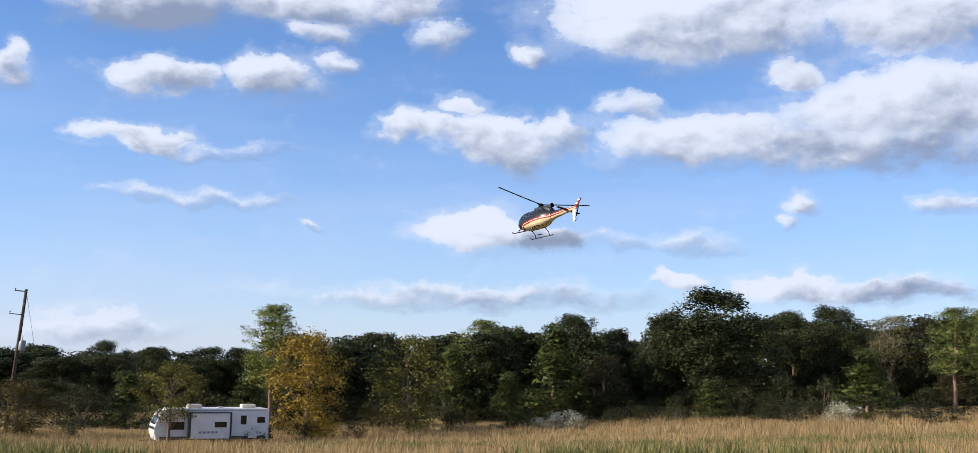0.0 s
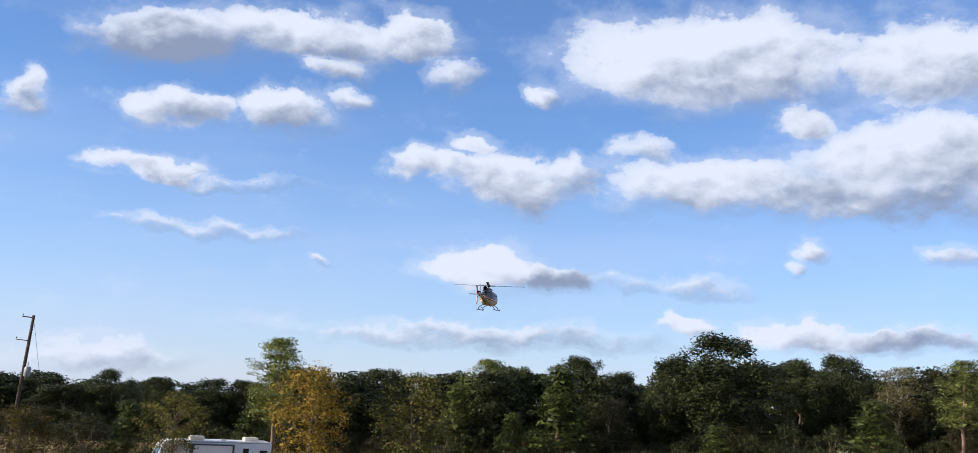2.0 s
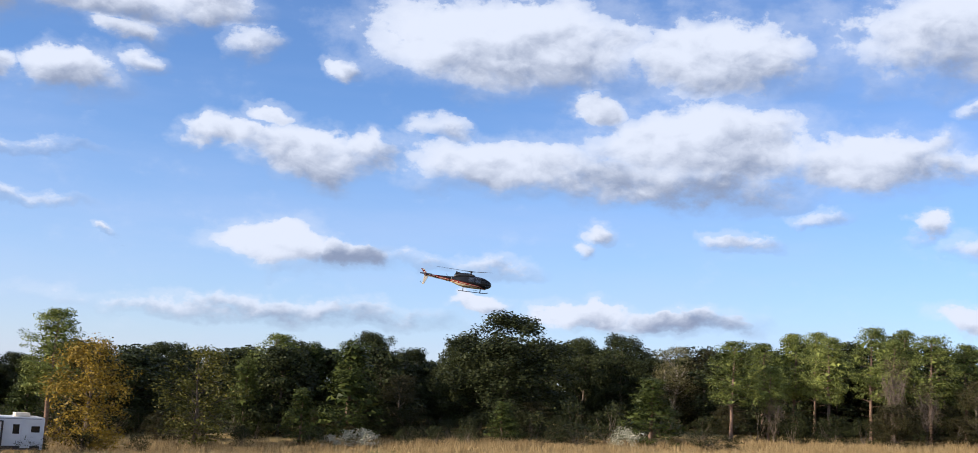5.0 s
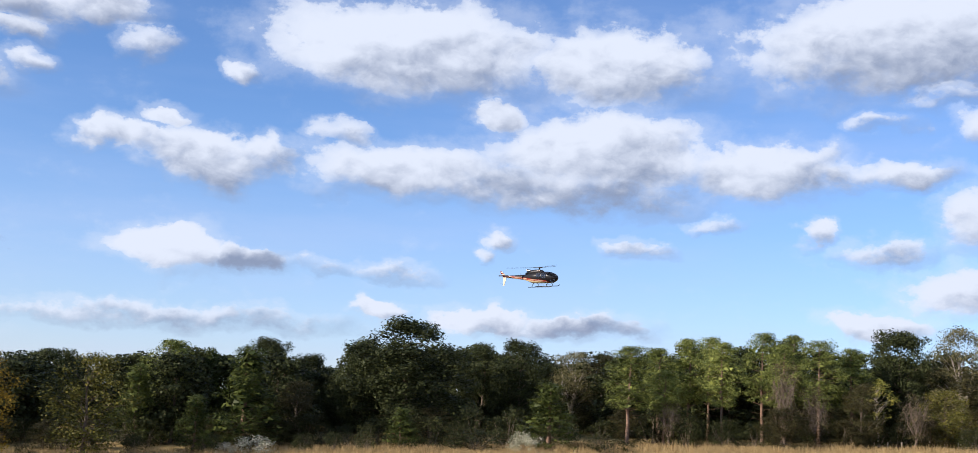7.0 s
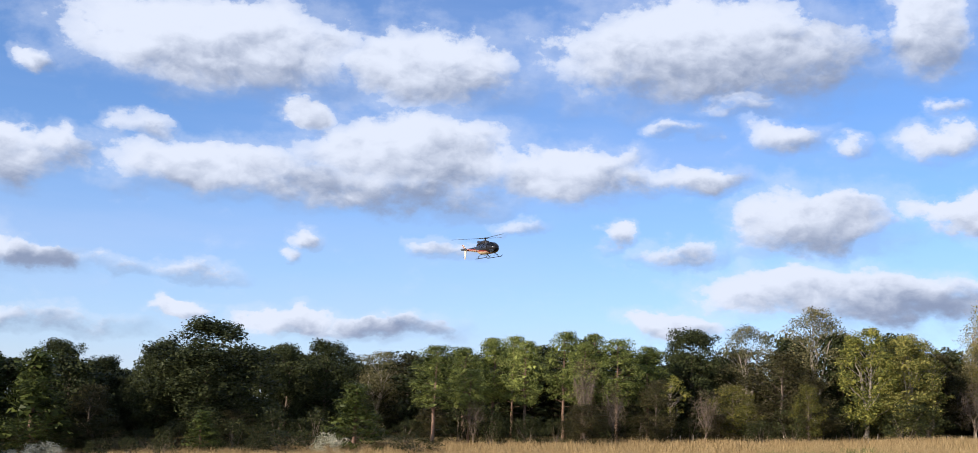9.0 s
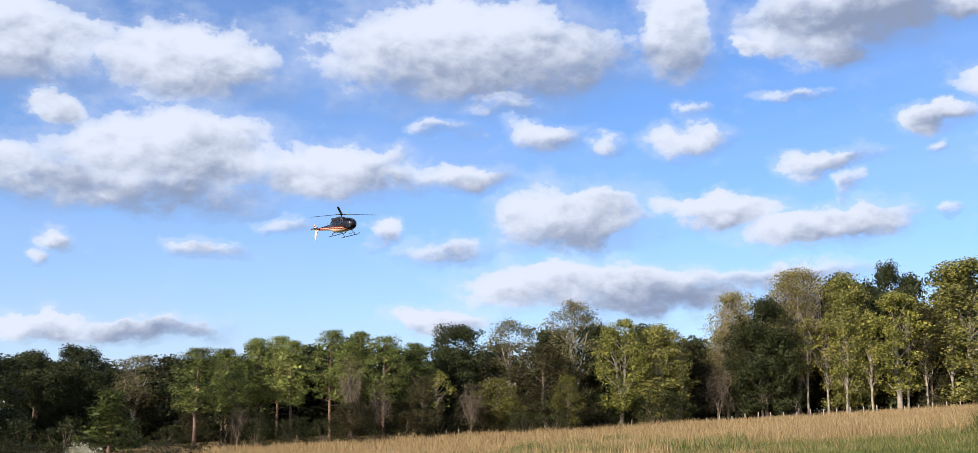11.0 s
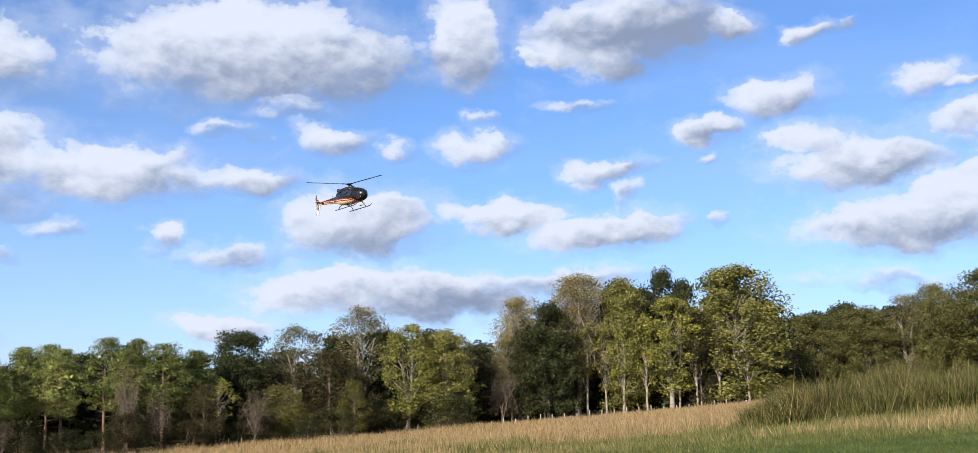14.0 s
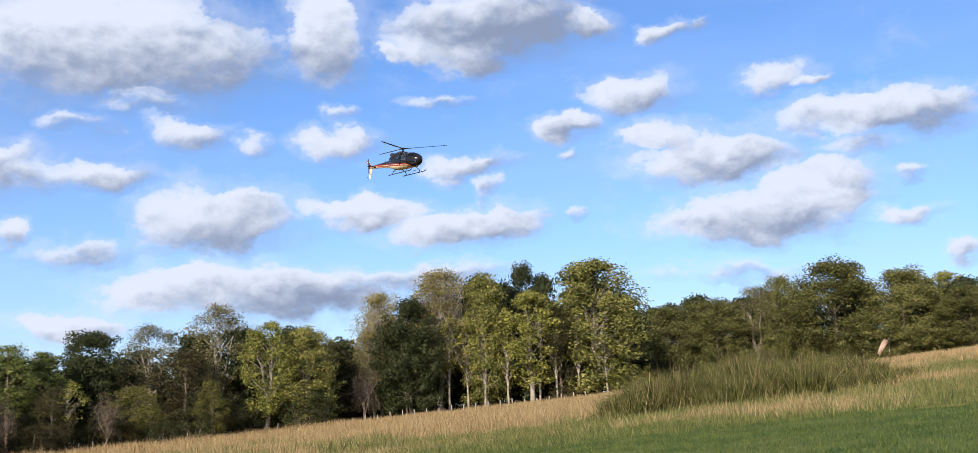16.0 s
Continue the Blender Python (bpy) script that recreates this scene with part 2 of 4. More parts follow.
# ---- materials ----
def material(name, colour, rough=0.6, metal=0.0, second=None, scale=3.0, bump=0.0, bump_scale=20.0, spread=0.0, island=False):
    """A surface whose colour wanders between two tones, with fine relief; spread: how far single objects or leaves differ."""
    m = bpy.data.materials.new(name)
    m.use_nodes = True
    nt = m.node_tree
    b = nt.nodes["Principled BSDF"]
    b.inputs["Roughness"].default_value, b.inputs["Metallic"].default_value = rough, metal
    b.inputs["Base Color"].default_value = (*colour, 1)
    b.inputs["Specular IOR Level"].default_value = 0.1 if rough > 0.8 else 0.5
    co = nt.nodes.new("ShaderNodeTexCoord").outputs["Object"]
    if second:
        n = nt.nodes.new("ShaderNodeTexNoise")
        n.inputs["Scale"].default_value, n.inputs["Detail"].default_value = scale, 8
        nt.links.new(co, n.inputs["Vector"])
        fac = n.outputs["Fac"]
        r = nt.nodes.new("ShaderNodeMapRange")
        r.inputs["From Min"].default_value, r.inputs["From Max"].default_value = 0.32, 0.68
        nt.links.new(fac, r.inputs["Value"])
        fac = r.outputs["Result"]
        if spread:
            src = nt.nodes.new("ShaderNodeNewGeometry").outputs["Random Per Island"] if island else nt.nodes.new("ShaderNodeObjectInfo").outputs["Random"]
            s = nt.nodes.new("ShaderNodeMath")
            s.operation = "MULTIPLY_ADD"
            s.inputs[1].default_value, s.inputs[2].default_value = spread * 2, -spread
            nt.links.new(src, s.inputs[0])
            a = nt.nodes.new("ShaderNodeMath")
            a.operation, a.use_clamp = "ADD", True
            nt.links.new(fac, a.inputs[0])
            nt.links.new(s.outputs[0], a.inputs[1])
            fac = a.outputs[0]
        x = nt.nodes.new("ShaderNodeMix")
        x.data_type = "RGBA"
        x.inputs["A"].default_value, x.inputs["B"].default_value = (*colour, 1), (*second, 1)
        nt.links.new(fac, x.inputs["Factor"])
        nt.links.new(x.outputs["Result"], b.inputs["Base Color"])
    if bump:
        n = nt.nodes.new("ShaderNodeTexNoise")
        n.inputs["Scale"].default_value, n.inputs["Detail"].default_value = bump_scale, 6
        nt.links.new(co, n.inputs["Vector"])
        u = nt.nodes.new("ShaderNodeBump")
        u.inputs["Strength"].default_value, u.inputs["Distance"].default_value = 1.0, bump
        nt.links.new(n.outputs["Fac"], u.inputs["Height"])
        nt.links.new(u.outputs["Normal"], b.inputs["Normal"])
    return m


def leaf_material(name, dark, light, through_=0.12, object_spread=0.35, grain=0.45):
    """Leaves: each differs a little, each tree differs a little, and some light comes through."""
    m = bpy.data.materials.new(name)
    m.use_nodes = True
    nt = m.node_tree
    b = nt.nodes["Principled BSDF"]
    b.inputs["Roughness"].default_value = 0.55
    b.inputs["Specular IOR Level"].default_value = 0.12
    g = nt.nodes.new("ShaderNodeNewGeometry").outputs["Random Per Island"]
    o = nt.nodes.new("ShaderNodeObjectInfo").outputs["Random"]
    n = nt.nodes.new("ShaderNodeTexNoise")
    n.inputs["Scale"].default_value = grain
    nt.links.new(nt.nodes.new("ShaderNodeTexCoord").outputs["Object"], n.inputs["Vector"])

    def mad(a, k, c):
        s = nt.nodes.new("ShaderNodeMath")
        s.operation = "MULTIPLY_ADD"
        nt.links.new(a, s.inputs[0])
        s.inputs[1].default_value = k
        if isinstance(c, float):
            s.inputs[2].default_value = c
        else:
            nt.links.new(c, s.inputs[2])
        return s.outputs[0]
    fac = mad(n.outputs["Fac"], 0.9, mad(g, 0.85, mad(o, object_spread, -0.50 - object_spread / 2)))
    x = nt.nodes.new("ShaderNodeMix")
    x.data_type = "RGBA"
    x.inputs["A"].default_value, x.inputs["B"].default_value = (*dark, 1), (*light, 1)
    nt.links.new(fac, x.inputs["Factor"])
    nt.links.new(x.outputs["Result"], b.inputs["Base Color"])
    t = nt.nodes.new("ShaderNodeBsdfTranslucent")
    nt.links.new(x.outputs["Result"], t.inputs["Color"])
    k = nt.nodes.new("ShaderNodeMixShader")
    k.inputs[0].default_value = through_
    nt.links.new(b.outputs[0], k.inputs[1])
    nt.links.new(t.outputs[0], k.inputs[2])
    nt.links.new(k.outputs[0], nt.nodes["Material Output"].inputs["Surface"])
    return m


BARK = material("grey bark", (0.10, 0.075, 0.055), 0.9, second=(0.20, 0.16, 0.12), scale=4, bump=0.02, bump_scale=9)
PALE_BARK = material("pale bark", (0.20, 0.17, 0.13), 0.85, second=(0.40, 0.35, 0.28), scale=2.5, bump=0.01, bump_scale=9)
PINE_BARK = material("pine bark", (0.13, 0.085, 0.06), 0.9, second=(0.25, 0.17, 0.12), scale=4, bump=0.03, bump_scale=7)
LEAF = {
    "oak": leaf_material("oak leaves", (0.016, 0.021, 0.007), (0.077, 0.087, 0.030)),
    "olive_oak": leaf_material("olive oak leaves", (0.044, 0.050, 0.014), (0.230, 0.217, 0.063)),
    "sparse": leaf_material("thinning grey-green leaves", (0.050, 0.053, 0.022), (0.268, 0.230, 0.098)),
    "dull": leaf_material("dull olive leaves", (0.019, 0.019, 0.007), (0.091, 0.079, 0.030)),
    "gum": leaf_material("yellow-green leaves", (0.080, 0.092, 0.020), (0.433, 0.400, 0.075)),
    "gum_green": leaf_material("olive green leaves", (0.070, 0.082, 0.021), (0.342, 0.307, 0.074)),
    "vase": leaf_material("brown-gold leaves", (0.091, 0.080, 0.022), (0.397, 0.334, 0.091)),
    "pine": leaf_material("pine needles", (0.051, 0.066, 0.017), (0.310, 0.338, 0.077)),
    "young_pine": leaf_material("young pine needles", (0.021, 0.032, 0.008), (0.123, 0.142, 0.030)),
    "autumn": leaf_material("turning leaves", (0.056, 0.048, 0.014), (0.259, 0.189, 0.042)),
    "autumn_green": leaf_material("yellowing green leaves", (0.049, 0.054, 0.011), (0.221, 0.194, 0.037)),
    "gold": leaf_material("golden leaves", (0.092, 0.067, 0.012), (0.382, 0.258, 0.029)),
    "bush": leaf_material("shrub leaves", (0.013, 0.018, 0.006), (0.068, 0.072, 0.022)),
    "white_bush": leaf_material("white seed heads", (0.184, 0.196, 0.110), (0.842, 0.787, 0.623)),
    "bare": leaf_material("last olive brown leaves", (0.032, 0.028, 0.012), (0.135, 0.112, 0.048)),
}
STRAW = leaf_material("dry grass", (0.21, 0.145, 0.06), (0.58, 0.44, 0.22), 0.3, 0.0, 1.3)
GREEN_GRASS = leaf_material("green grass", (0.060, 0.080, 0.022), (0.300, 0.285, 0.090), 0.3, 0.0, 1.3)
REED = leaf_material("green reeds", (0.016, 0.026, 0.007), (0.22, 0.215, 0.055), 0.3, 0.0, 1.3)


# ---- mesh helpers ----
def part(name, bm, mat, parent=None, label="", smooth=False):
    """Links a bmesh (or a mesh) as one object under parent."""
    if isinstance(bm, bmesh.types.BMesh):
        bmesh.ops.recalc_face_normals(bm, faces=bm.faces)
        me = bpy.data.meshes.new(name)
        bm.to_mesh(me)
        bm.free()
    else:
        me = bm
    if smooth:
        me.polygons.foreach_set("use_smooth", [True] * len(me.polygons))
    if mat and not me.materials:
        me.materials.append(mat)
    ob = new(name, me)
    ob.parent = parent
    if label:
        tagged(ob, label)
    return ob


def mesh_of(name, verts, faces, mat=None, smooth=False):
    """A mesh from arrays; all faces have the same number of corners."""
    verts, faces = np.asarray(verts, float), np.asarray(faces, int)
    me = bpy.data.meshes.new(name)
    k = faces.shape[1]
    me.vertices.add(len(verts))
    me.vertices.foreach_set("co", verts.ravel())
    me.loops.add(faces.size)
    me.loops.foreach_set("vertex_index", faces.ravel())
    me.polygons.add(len(faces))
    me.polygons.foreach_set("loop_start", np.arange(0, faces.size, k))
    me.update(calc_edges=True)
    if smooth:
        me.polygons.foreach_set("use_smooth", [True] * len(faces))
    if mat:
        me.materials.append(mat)
    return me


def box(bm, centre, size, bevel=0.0, turn=None):
    m = Matrix.Translation(centre) @ (turn or Matrix()) @ Matrix.Diagonal((*size, 1))
    vs = bmesh.ops.create_cube(bm, size=1.0, matrix=m)["verts"]
    if bevel:
        es = list({e for v in vs for e in v.link_edges})
        bmesh.ops.bevel(bm, geom=es, offset=bevel, segments=2, profile=0.5, affect="EDGES")
    return bm


def tube(bm, pts, radii, sides=8, caps=True):
    """A tapered tube along points."""
    pts = [Vector(p) for p in pts]
    rings = []
    for i, p in enumerate(pts):
        d = (pts[min(i + 1, len(pts) - 1)] - pts[max(i - 1, 0)]).normalized()
        a = d.orthogonal().normalized() if abs(d.z) > 0.95 or i == 0 else None
        u = Vector((0, 0, 1)).cross(d) if abs(d.z) < 0.95 else Vector((1, 0, 0))
        u.normalize()
        v = d.cross(u)
        r = radii[i] if isinstance(radii, (list, tuple)) else radii
        rings.append([bm.verts.new(p + (u * math.cos(k * math.tau / sides) + v * math.sin(k * math.tau / sides)) * r) for k in range(sides)])
    for a, b in zip(rings, rings[1:]):
        for k in range(sides):
            bm.faces.new((a[k], a[(k + 1) % sides], b[(k + 1) % sides], b[k]))
    if caps:
        bm.faces.new(rings[0][::-1])
        bm.faces.new(rings[-1])
    return bm


# ---- the hillside ----
def hill(x, y):
    """Height of the ground: a slope that falls towards the wood and rises to the windsock."""
    x, y = np.asarray(x, float), np.asarray(y, float)
    r = np.hypot(x, y) + 1e-6
    a = np.clip(np.degrees(np.arctan2(x, y)), -30, 84)
    far = 132 + 66 * np.clip((a - 48) / 18, 0, 1)
    rr = np.minimum(r, far) / 100
    u, v = np.sin(np.radians(a)) * rr, np.cos(np.radians(a)) * rr
    z = (2.184 * u - 4.195 * v + 4.097 * u * u - 0.089 * u * v - 7.184 * v * v
         - 1.345 * u ** 3 - 1.13 * u * u * v + 1.125 * u * v * v + 5.337 * v ** 3)
    true = np.degrees(np.arctan2(x, y))
    off = np.maximum(0, np.maximum(true - 84, -30 - true))
    z = z * np.clip(1 - off / 75, 0, 1)
    z = z - 0.5 * np.exp(-((x + 24) ** 2 + (y - 97) ** 2) / (2 * 20.0 ** 2))
    return z - 0.02 * np.clip(r - 255, 0, None)


def ground_at(x, y):
    return float(hill(x, y))


def build_ground():
    rs = np.concatenate([np.linspace(0.5, 30, 30), np.linspace(32, 260, 115), np.geomspace(275, 4500, 26)])
    aa = np.radians(np.arange(0, 360, 1.5))
    n = len(aa)
    verts, faces = [], []
    for r in rs:
        x, y = np.sin(aa) * r, np.cos(aa) * r
        z = hill(x, y)
        if r < 260:
            z = z + np.array([noise.noise((p * 0.12, q * 0.12, 3.0)) * 0.10 for p, q in zip(x, y)])
        verts.append(np.stack([x, y, z], 1))
    verts = np.concatenate(verts)
    k = np.arange(n)
    for i in range(len(rs) - 1):
        faces.append(np.stack([i * n + k, i * n + (k + 1) % n, (i + 1) * n + (k + 1) % n, (i + 1) * n + k], 1))
    # the innermost ring closes under the standing place
    hub, j = len(verts), np.arange(0, n, 2)
    verts = np.concatenate([verts, [(0, 0, ground_at(0, 0))]])
    faces.append(np.stack([np.full(n // 2, hub), (j + 2) % n, j + 1, j], 1))
    faces = np.concatenate(faces)[:, ::-1]
    me = mesh_of("ground", verts, faces, None, True)
    m = material("meadow soil and thatch", (0.17, 0.125, 0.05), 0.95, second=(0.34, 0.25, 0.105), scale=0.6, bump=0.05, bump_scale=6)
    me.materials.append(m)
    ob = new("ground", me)
    tagged(ob, "hillside meadow of dry tan grass above a wood", "ground", kind="structure")
    # one close-mown stretch lies as a thin turf sheet along the slope
    us = np.linspace(0, 1, 60)
    vs = np.linspace(0, 1, 24)
    V, F = [], []
    for a in us:
        for b in vs:
            ang = 40 + 75 * a
            far = 37 + 5.5 * math.sin(a * 5) + noise.noise((a * 30, 0, 0)) * 0.8 + (8 if ang > 70 else 8 * max(0, (ang - 58) / 12))
            r = 4 + (far - 4) * b
            x, y = math.sin(radians(ang)) * r, math.cos(radians(ang)) * r
            V.append((x, y, ground_at(x, y) + (0.05 if 0 < b < 1 else 0.0)))
    for i in range(59):
        for j in range(23):
            F.append((i * 24 + j, i * 24 + j + 1, (i + 1) * 24 + j + 1, (i + 1) * 24 + j))
    turf = material("mown turf", (0.035, 0.075, 0.012), 0.9, second=(0.12, 0.135, 0.038), scale=0.35, bump=0.03, bump_scale=14)
    ob = new("lawn", mesh_of("lawn", V, F, turf, True))
    tagged(ob, "close-mown green turf on the hillside", "lawn", kind="structure")


build_ground()


# ---- trees ----
def leaves(rng, centres, radii, per, size, slim=1.0, up=0.3, shell=0.35):
    """Small leaf sprays strewn over heaps: three corners each."""
    centres, radii = np.asarray(centres), np.asarray(radii)
    n = len(centres)
    cnt = np.maximum(4, (per * np.prod(radii, axis=1) ** (2 / 3)).astype(int))
    idx = np.repeat(np.arange(n), cnt)
    d = rng.normal(size=(len(idx), 3))
    d /= np.linalg.norm(d, axis=1)[:, None]
    r = rng.uniform(0, 1, len(idx)) ** shell
    p = centres[idx] + d * radii[idx] * (r * rng.uniform(0.8, 1.18, len(idx)))[:, None]
    nrm = d + rng.normal(size=d.shape) * 0.5 + np.array([0, 0, up])
    nrm /= np.linalg.norm(nrm, axis=1)[:, None]
    t = np.cross(nrm, rng.normal(size=d.shape))
    t /= np.linalg.norm(t, axis=1)[:, None]
    b = np.cross(nrm, t)
    s = (size * rng.uniform(0.55, 1.3, len(idx)))[:, None]
    v = np.stack([p + t * s, p - t * s * 0.6 + b * s * 0.7 * slim, p - t * s * 0.5 - b * s * 0.75 * slim], 1)
    return v.reshape(-1, 3)


def limb(out, a, b, r0, r1, rng, sag=0.0, sides=5, segs=4, wob=0.035):
    """A crooked, tapered limb, added to a list of vertices and faces."""
    a, b = np.array(a, float), np.array(b, float)
    L = np.linalg.norm(b - a)
    base = len(out[0])
    d = (b - a) / (L + 1e-9)
    u = np.cross(d, [0.3, 0.9, 0.2])
    u /= np.linalg.norm(u)
    v = np.cross(d, u)
    for i in range(segs + 1):
        f = i / segs
        p = a + (b - a) * f + (rng.normal(size=3) * L * wob if 0 < i < segs else 0) + np.array([0, 0, -sag * L * math.sin(f * math.pi)])
        r = r0 + (r1 - r0) * f
        for k in range(sides):
            w = k * math.tau / sides
            out[0].append(p + (u * math.cos(w) + v * math.sin(w)) * r)
    for i in range(segs):
        for k in range(sides):
            out[1].append((base + i * sides + k, base + i * sides + (k + 1) % sides, base + (i + 1) * sides + (k + 1) % sides, base + (i + 1) * sides + k))


def crown_heaps(rng, n, H, W, z0, z1, taper, rad, masses=9, flat=1.0):
    """Centres and radii of leaf heaps: they sit on a few large uneven masses inside a tree-shaped envelope, with gaps between."""
    cs, rs, cores = [], [], []
    for i in range(masses):
        f = (i + rng.uniform(0.1, 0.9)) / masses
        env = max(0.10, taper(f)) * W / 2
        a = i * 2.4 + rng.uniform(-0.5, 0.5)
        R = min(W * rng.uniform(0.20, 0.30), max(env, 0.12 * W))
        q = max(env - R, 0.02 * W) * rng.uniform(0.75, 1.15)
        z = z0 + (z1 - z0) * f
        cores.append((math.cos(a) * q, math.sin(a) * q, min(max(z, z0 + R * 0.5), z1 - R * flat * 0.8), R))
    for i in range(int(n * 0.58)):
        f = rng.uniform(0, 1)
        env = max(0.08, taper(f)) * W / 2
        a, q = rng.uniform(0, math.tau), math.sqrt(rng.uniform(0.1, 1.0))
        k = rad * W * rng.uniform(0.7, 1.3)
        e = max(env - k * 0.8, 0.04 * W) * q
        cs.append((math.cos(a) * e, math.sin(a) * e, min(z0 + (z1 - z0) * f, z1 - k * 0.6)))
        rs.append((k, k, k * rng.uniform(0.7, 1.0)))
    for i in range(n - len(cs)):
        x, y, z, R = cores[i % masses]
        d = rng.normal(size=3) + np.array([x, y, 0]) / W * 1.2 + np.array([0, 0, 0.35])
        d /= np.linalg.norm(d)
        k = rad * W * rng.uniform(0.45, 1.2)
        q = R * rng.uniform(0.55, 1.05) * (1.25 if rng.uniform() < 0.08 else 1.0)
        c = np.array([x, y, z]) + d * q * np.array([1, 1, 0.9 * flat])
        cs.append((c[0], c[1], min(max(c[2], z0 + k * 0.4), z1 - k * 0.3)))
        rs.append((k, k, k * rng.uniform(0.7, 1.0)))
    return np.array(cs), np.array(rs)


def round_top(f):
    return math.sqrt(max(0.0, 1 - ((f - 0.45) / 0.56) ** 2)) if f > 0.45 else 0.80 + 0.44 * f


def egg(f):
    return min(1.0, 0.62 + 0.9 * f) * math.sqrt(max(0.02, 1 - max(0.0, (f - 0.4) / 0.62) ** 2))


def cone(f):
    return 1.02 - 0.95 * f ** 1.15


def vase_top(f):
    return 0.35 + 0.65 * math.sin(math.pi * min(1, 0.15 + 0.75 * f))


# kind: height, width, crown from, envelope, heaps, heap size, leaves per square metre, leaf size, slimness, bark
KINDS = {
    "oak": (16, 12, 0.06, round_top, 180, 0.100, 140, 0.150, 1.0, BARK),
    "olive_oak": (16, 12, 0.03, round_top, 200, 0.100, 170, 0.125, 1.0, BARK),
    "deep": (16, 12, 0.05, round_top, 80, 0.13, 42, 0.28, 1.0, BARK),
    "sparse": (18, 10, 0.10, round_top, 150, 0.112, 110, 0.125, 0.8, PALE_BARK),
    "dull": (12, 8, 0.03, egg, 100, 0.120, 150, 0.120, 0.9, BARK),
    "gum": (18, 8.5, 0.15, egg, 130, 0.112, 130, 0.145, 1.0, PALE_BARK),
    "gum_green": (18, 10, 0.05, round_top, 210, 0.115, 105, 0.150, 1.0, PALE_BARK),
    "vase": (18, 10, 0.28, round_top, 170, 0.112, 110, 0.120, 0.8, PALE_BARK),
    "pine": (17, 6.5, 0.36, egg, 130, 0.130, 130, 0.235, 0.26, PINE_BARK),
    "young_pine": (11, 7.0, 0.03, cone, 140, 0.105, 135, 0.215, 0.28, PINE_BARK),
    "autumn": (9, 7, 0.05, egg, 95, 0.115, 140, 0.110, 0.8, BARK),
    "autumn_green": (9, 7, 0.06, egg, 95, 0.115, 140, 0.110, 0.8, BARK),
    "autumn_tall": (9, 7, 0.34, egg, 80, 0.110, 140, 0.110, 0.8, BARK),
    "sapling": (12, 3.4, 0.42, egg, 30, 0.170, 130, 0.130, 0.9, PALE_BARK),
    "gold": (10, 7.5, 0.03, egg, 120, 0.110, 160, 0.105, 0.8, BARK),
    "bush": (3.4, 4.2, 0.0, round_top, 40, 0.140, 200, 0.095, 0.7, BARK),
    "white_bush": (2.0, 4.0, 0.0, round_top, 34, 0.130, 230, 0.078, 0.8, BARK),
    "bare": (9, 5, 0.15, vase_top, 60, 0.12, 80, 0.10, 0.7, BARK),
}
ABOUT = {
    "oak": ("large dark green oak at the edge of the wood", "tree"),
    "olive_oak": ("broad olive green oak behind the meadow's rise", "tree"),
    "deep": ("dark tree deep inside the wood", "tree"),
    "sparse": ("tall grey-green tree with thinning leaves and pale limbs", "tree"),
    "dull": ("dull olive tree in the shade of the wood", "tree"),
    "gum": ("yellow-green tree with a pale straight trunk", "tree"),
    "gum_green": ("olive green tree with pale trunks beside the meadow", "tree"),
    "vase": ("brown-gold tree with spreading bare grey limbs", "tree"),
    "pine": ("tall pine with a bare trunk and tufted crown", "pine tree"),
    "young_pine": ("dense young pine, dark green down to the ground", "pine tree"),
    "autumn": ("low tree turning yellow in autumn", "tree"),
    "autumn_green": ("small tree with yellowing green autumn leaves", "tree"),
    "autumn_tall": ("small autumn tree in front of the travel trailer", "tree"),
    "sapling": ("slender young tree with a pale trunk", "tree"),
    "gold": ("golden autumn tree beside the travel trailer", "tree"),
    "bush": ("leafy green shrub at the edge of the dry grass", "shrub"),
    "white_bush": ("low shrub covered with white seed heads", "shrub"),
    "bare": ("nearly bare grey tree with upswept twigs", "tree"),
}
GROUPS = {"deep": "trees inside the wood", "pine": "tall pines of the wood", "young_pine": "young pines along the wood", "oak": "oaks along the wood",
          "bush": "shrubs along the wood", "sapling": "slender stems under the tall trees", "gum": "yellow-green trees", "gum_green": "olive trees"}
NAMES = {"pine": "pine_tree", "young_pine": "pine_tree", "bush": "shrub", "white_bush": "shrub"}
moulds = {}


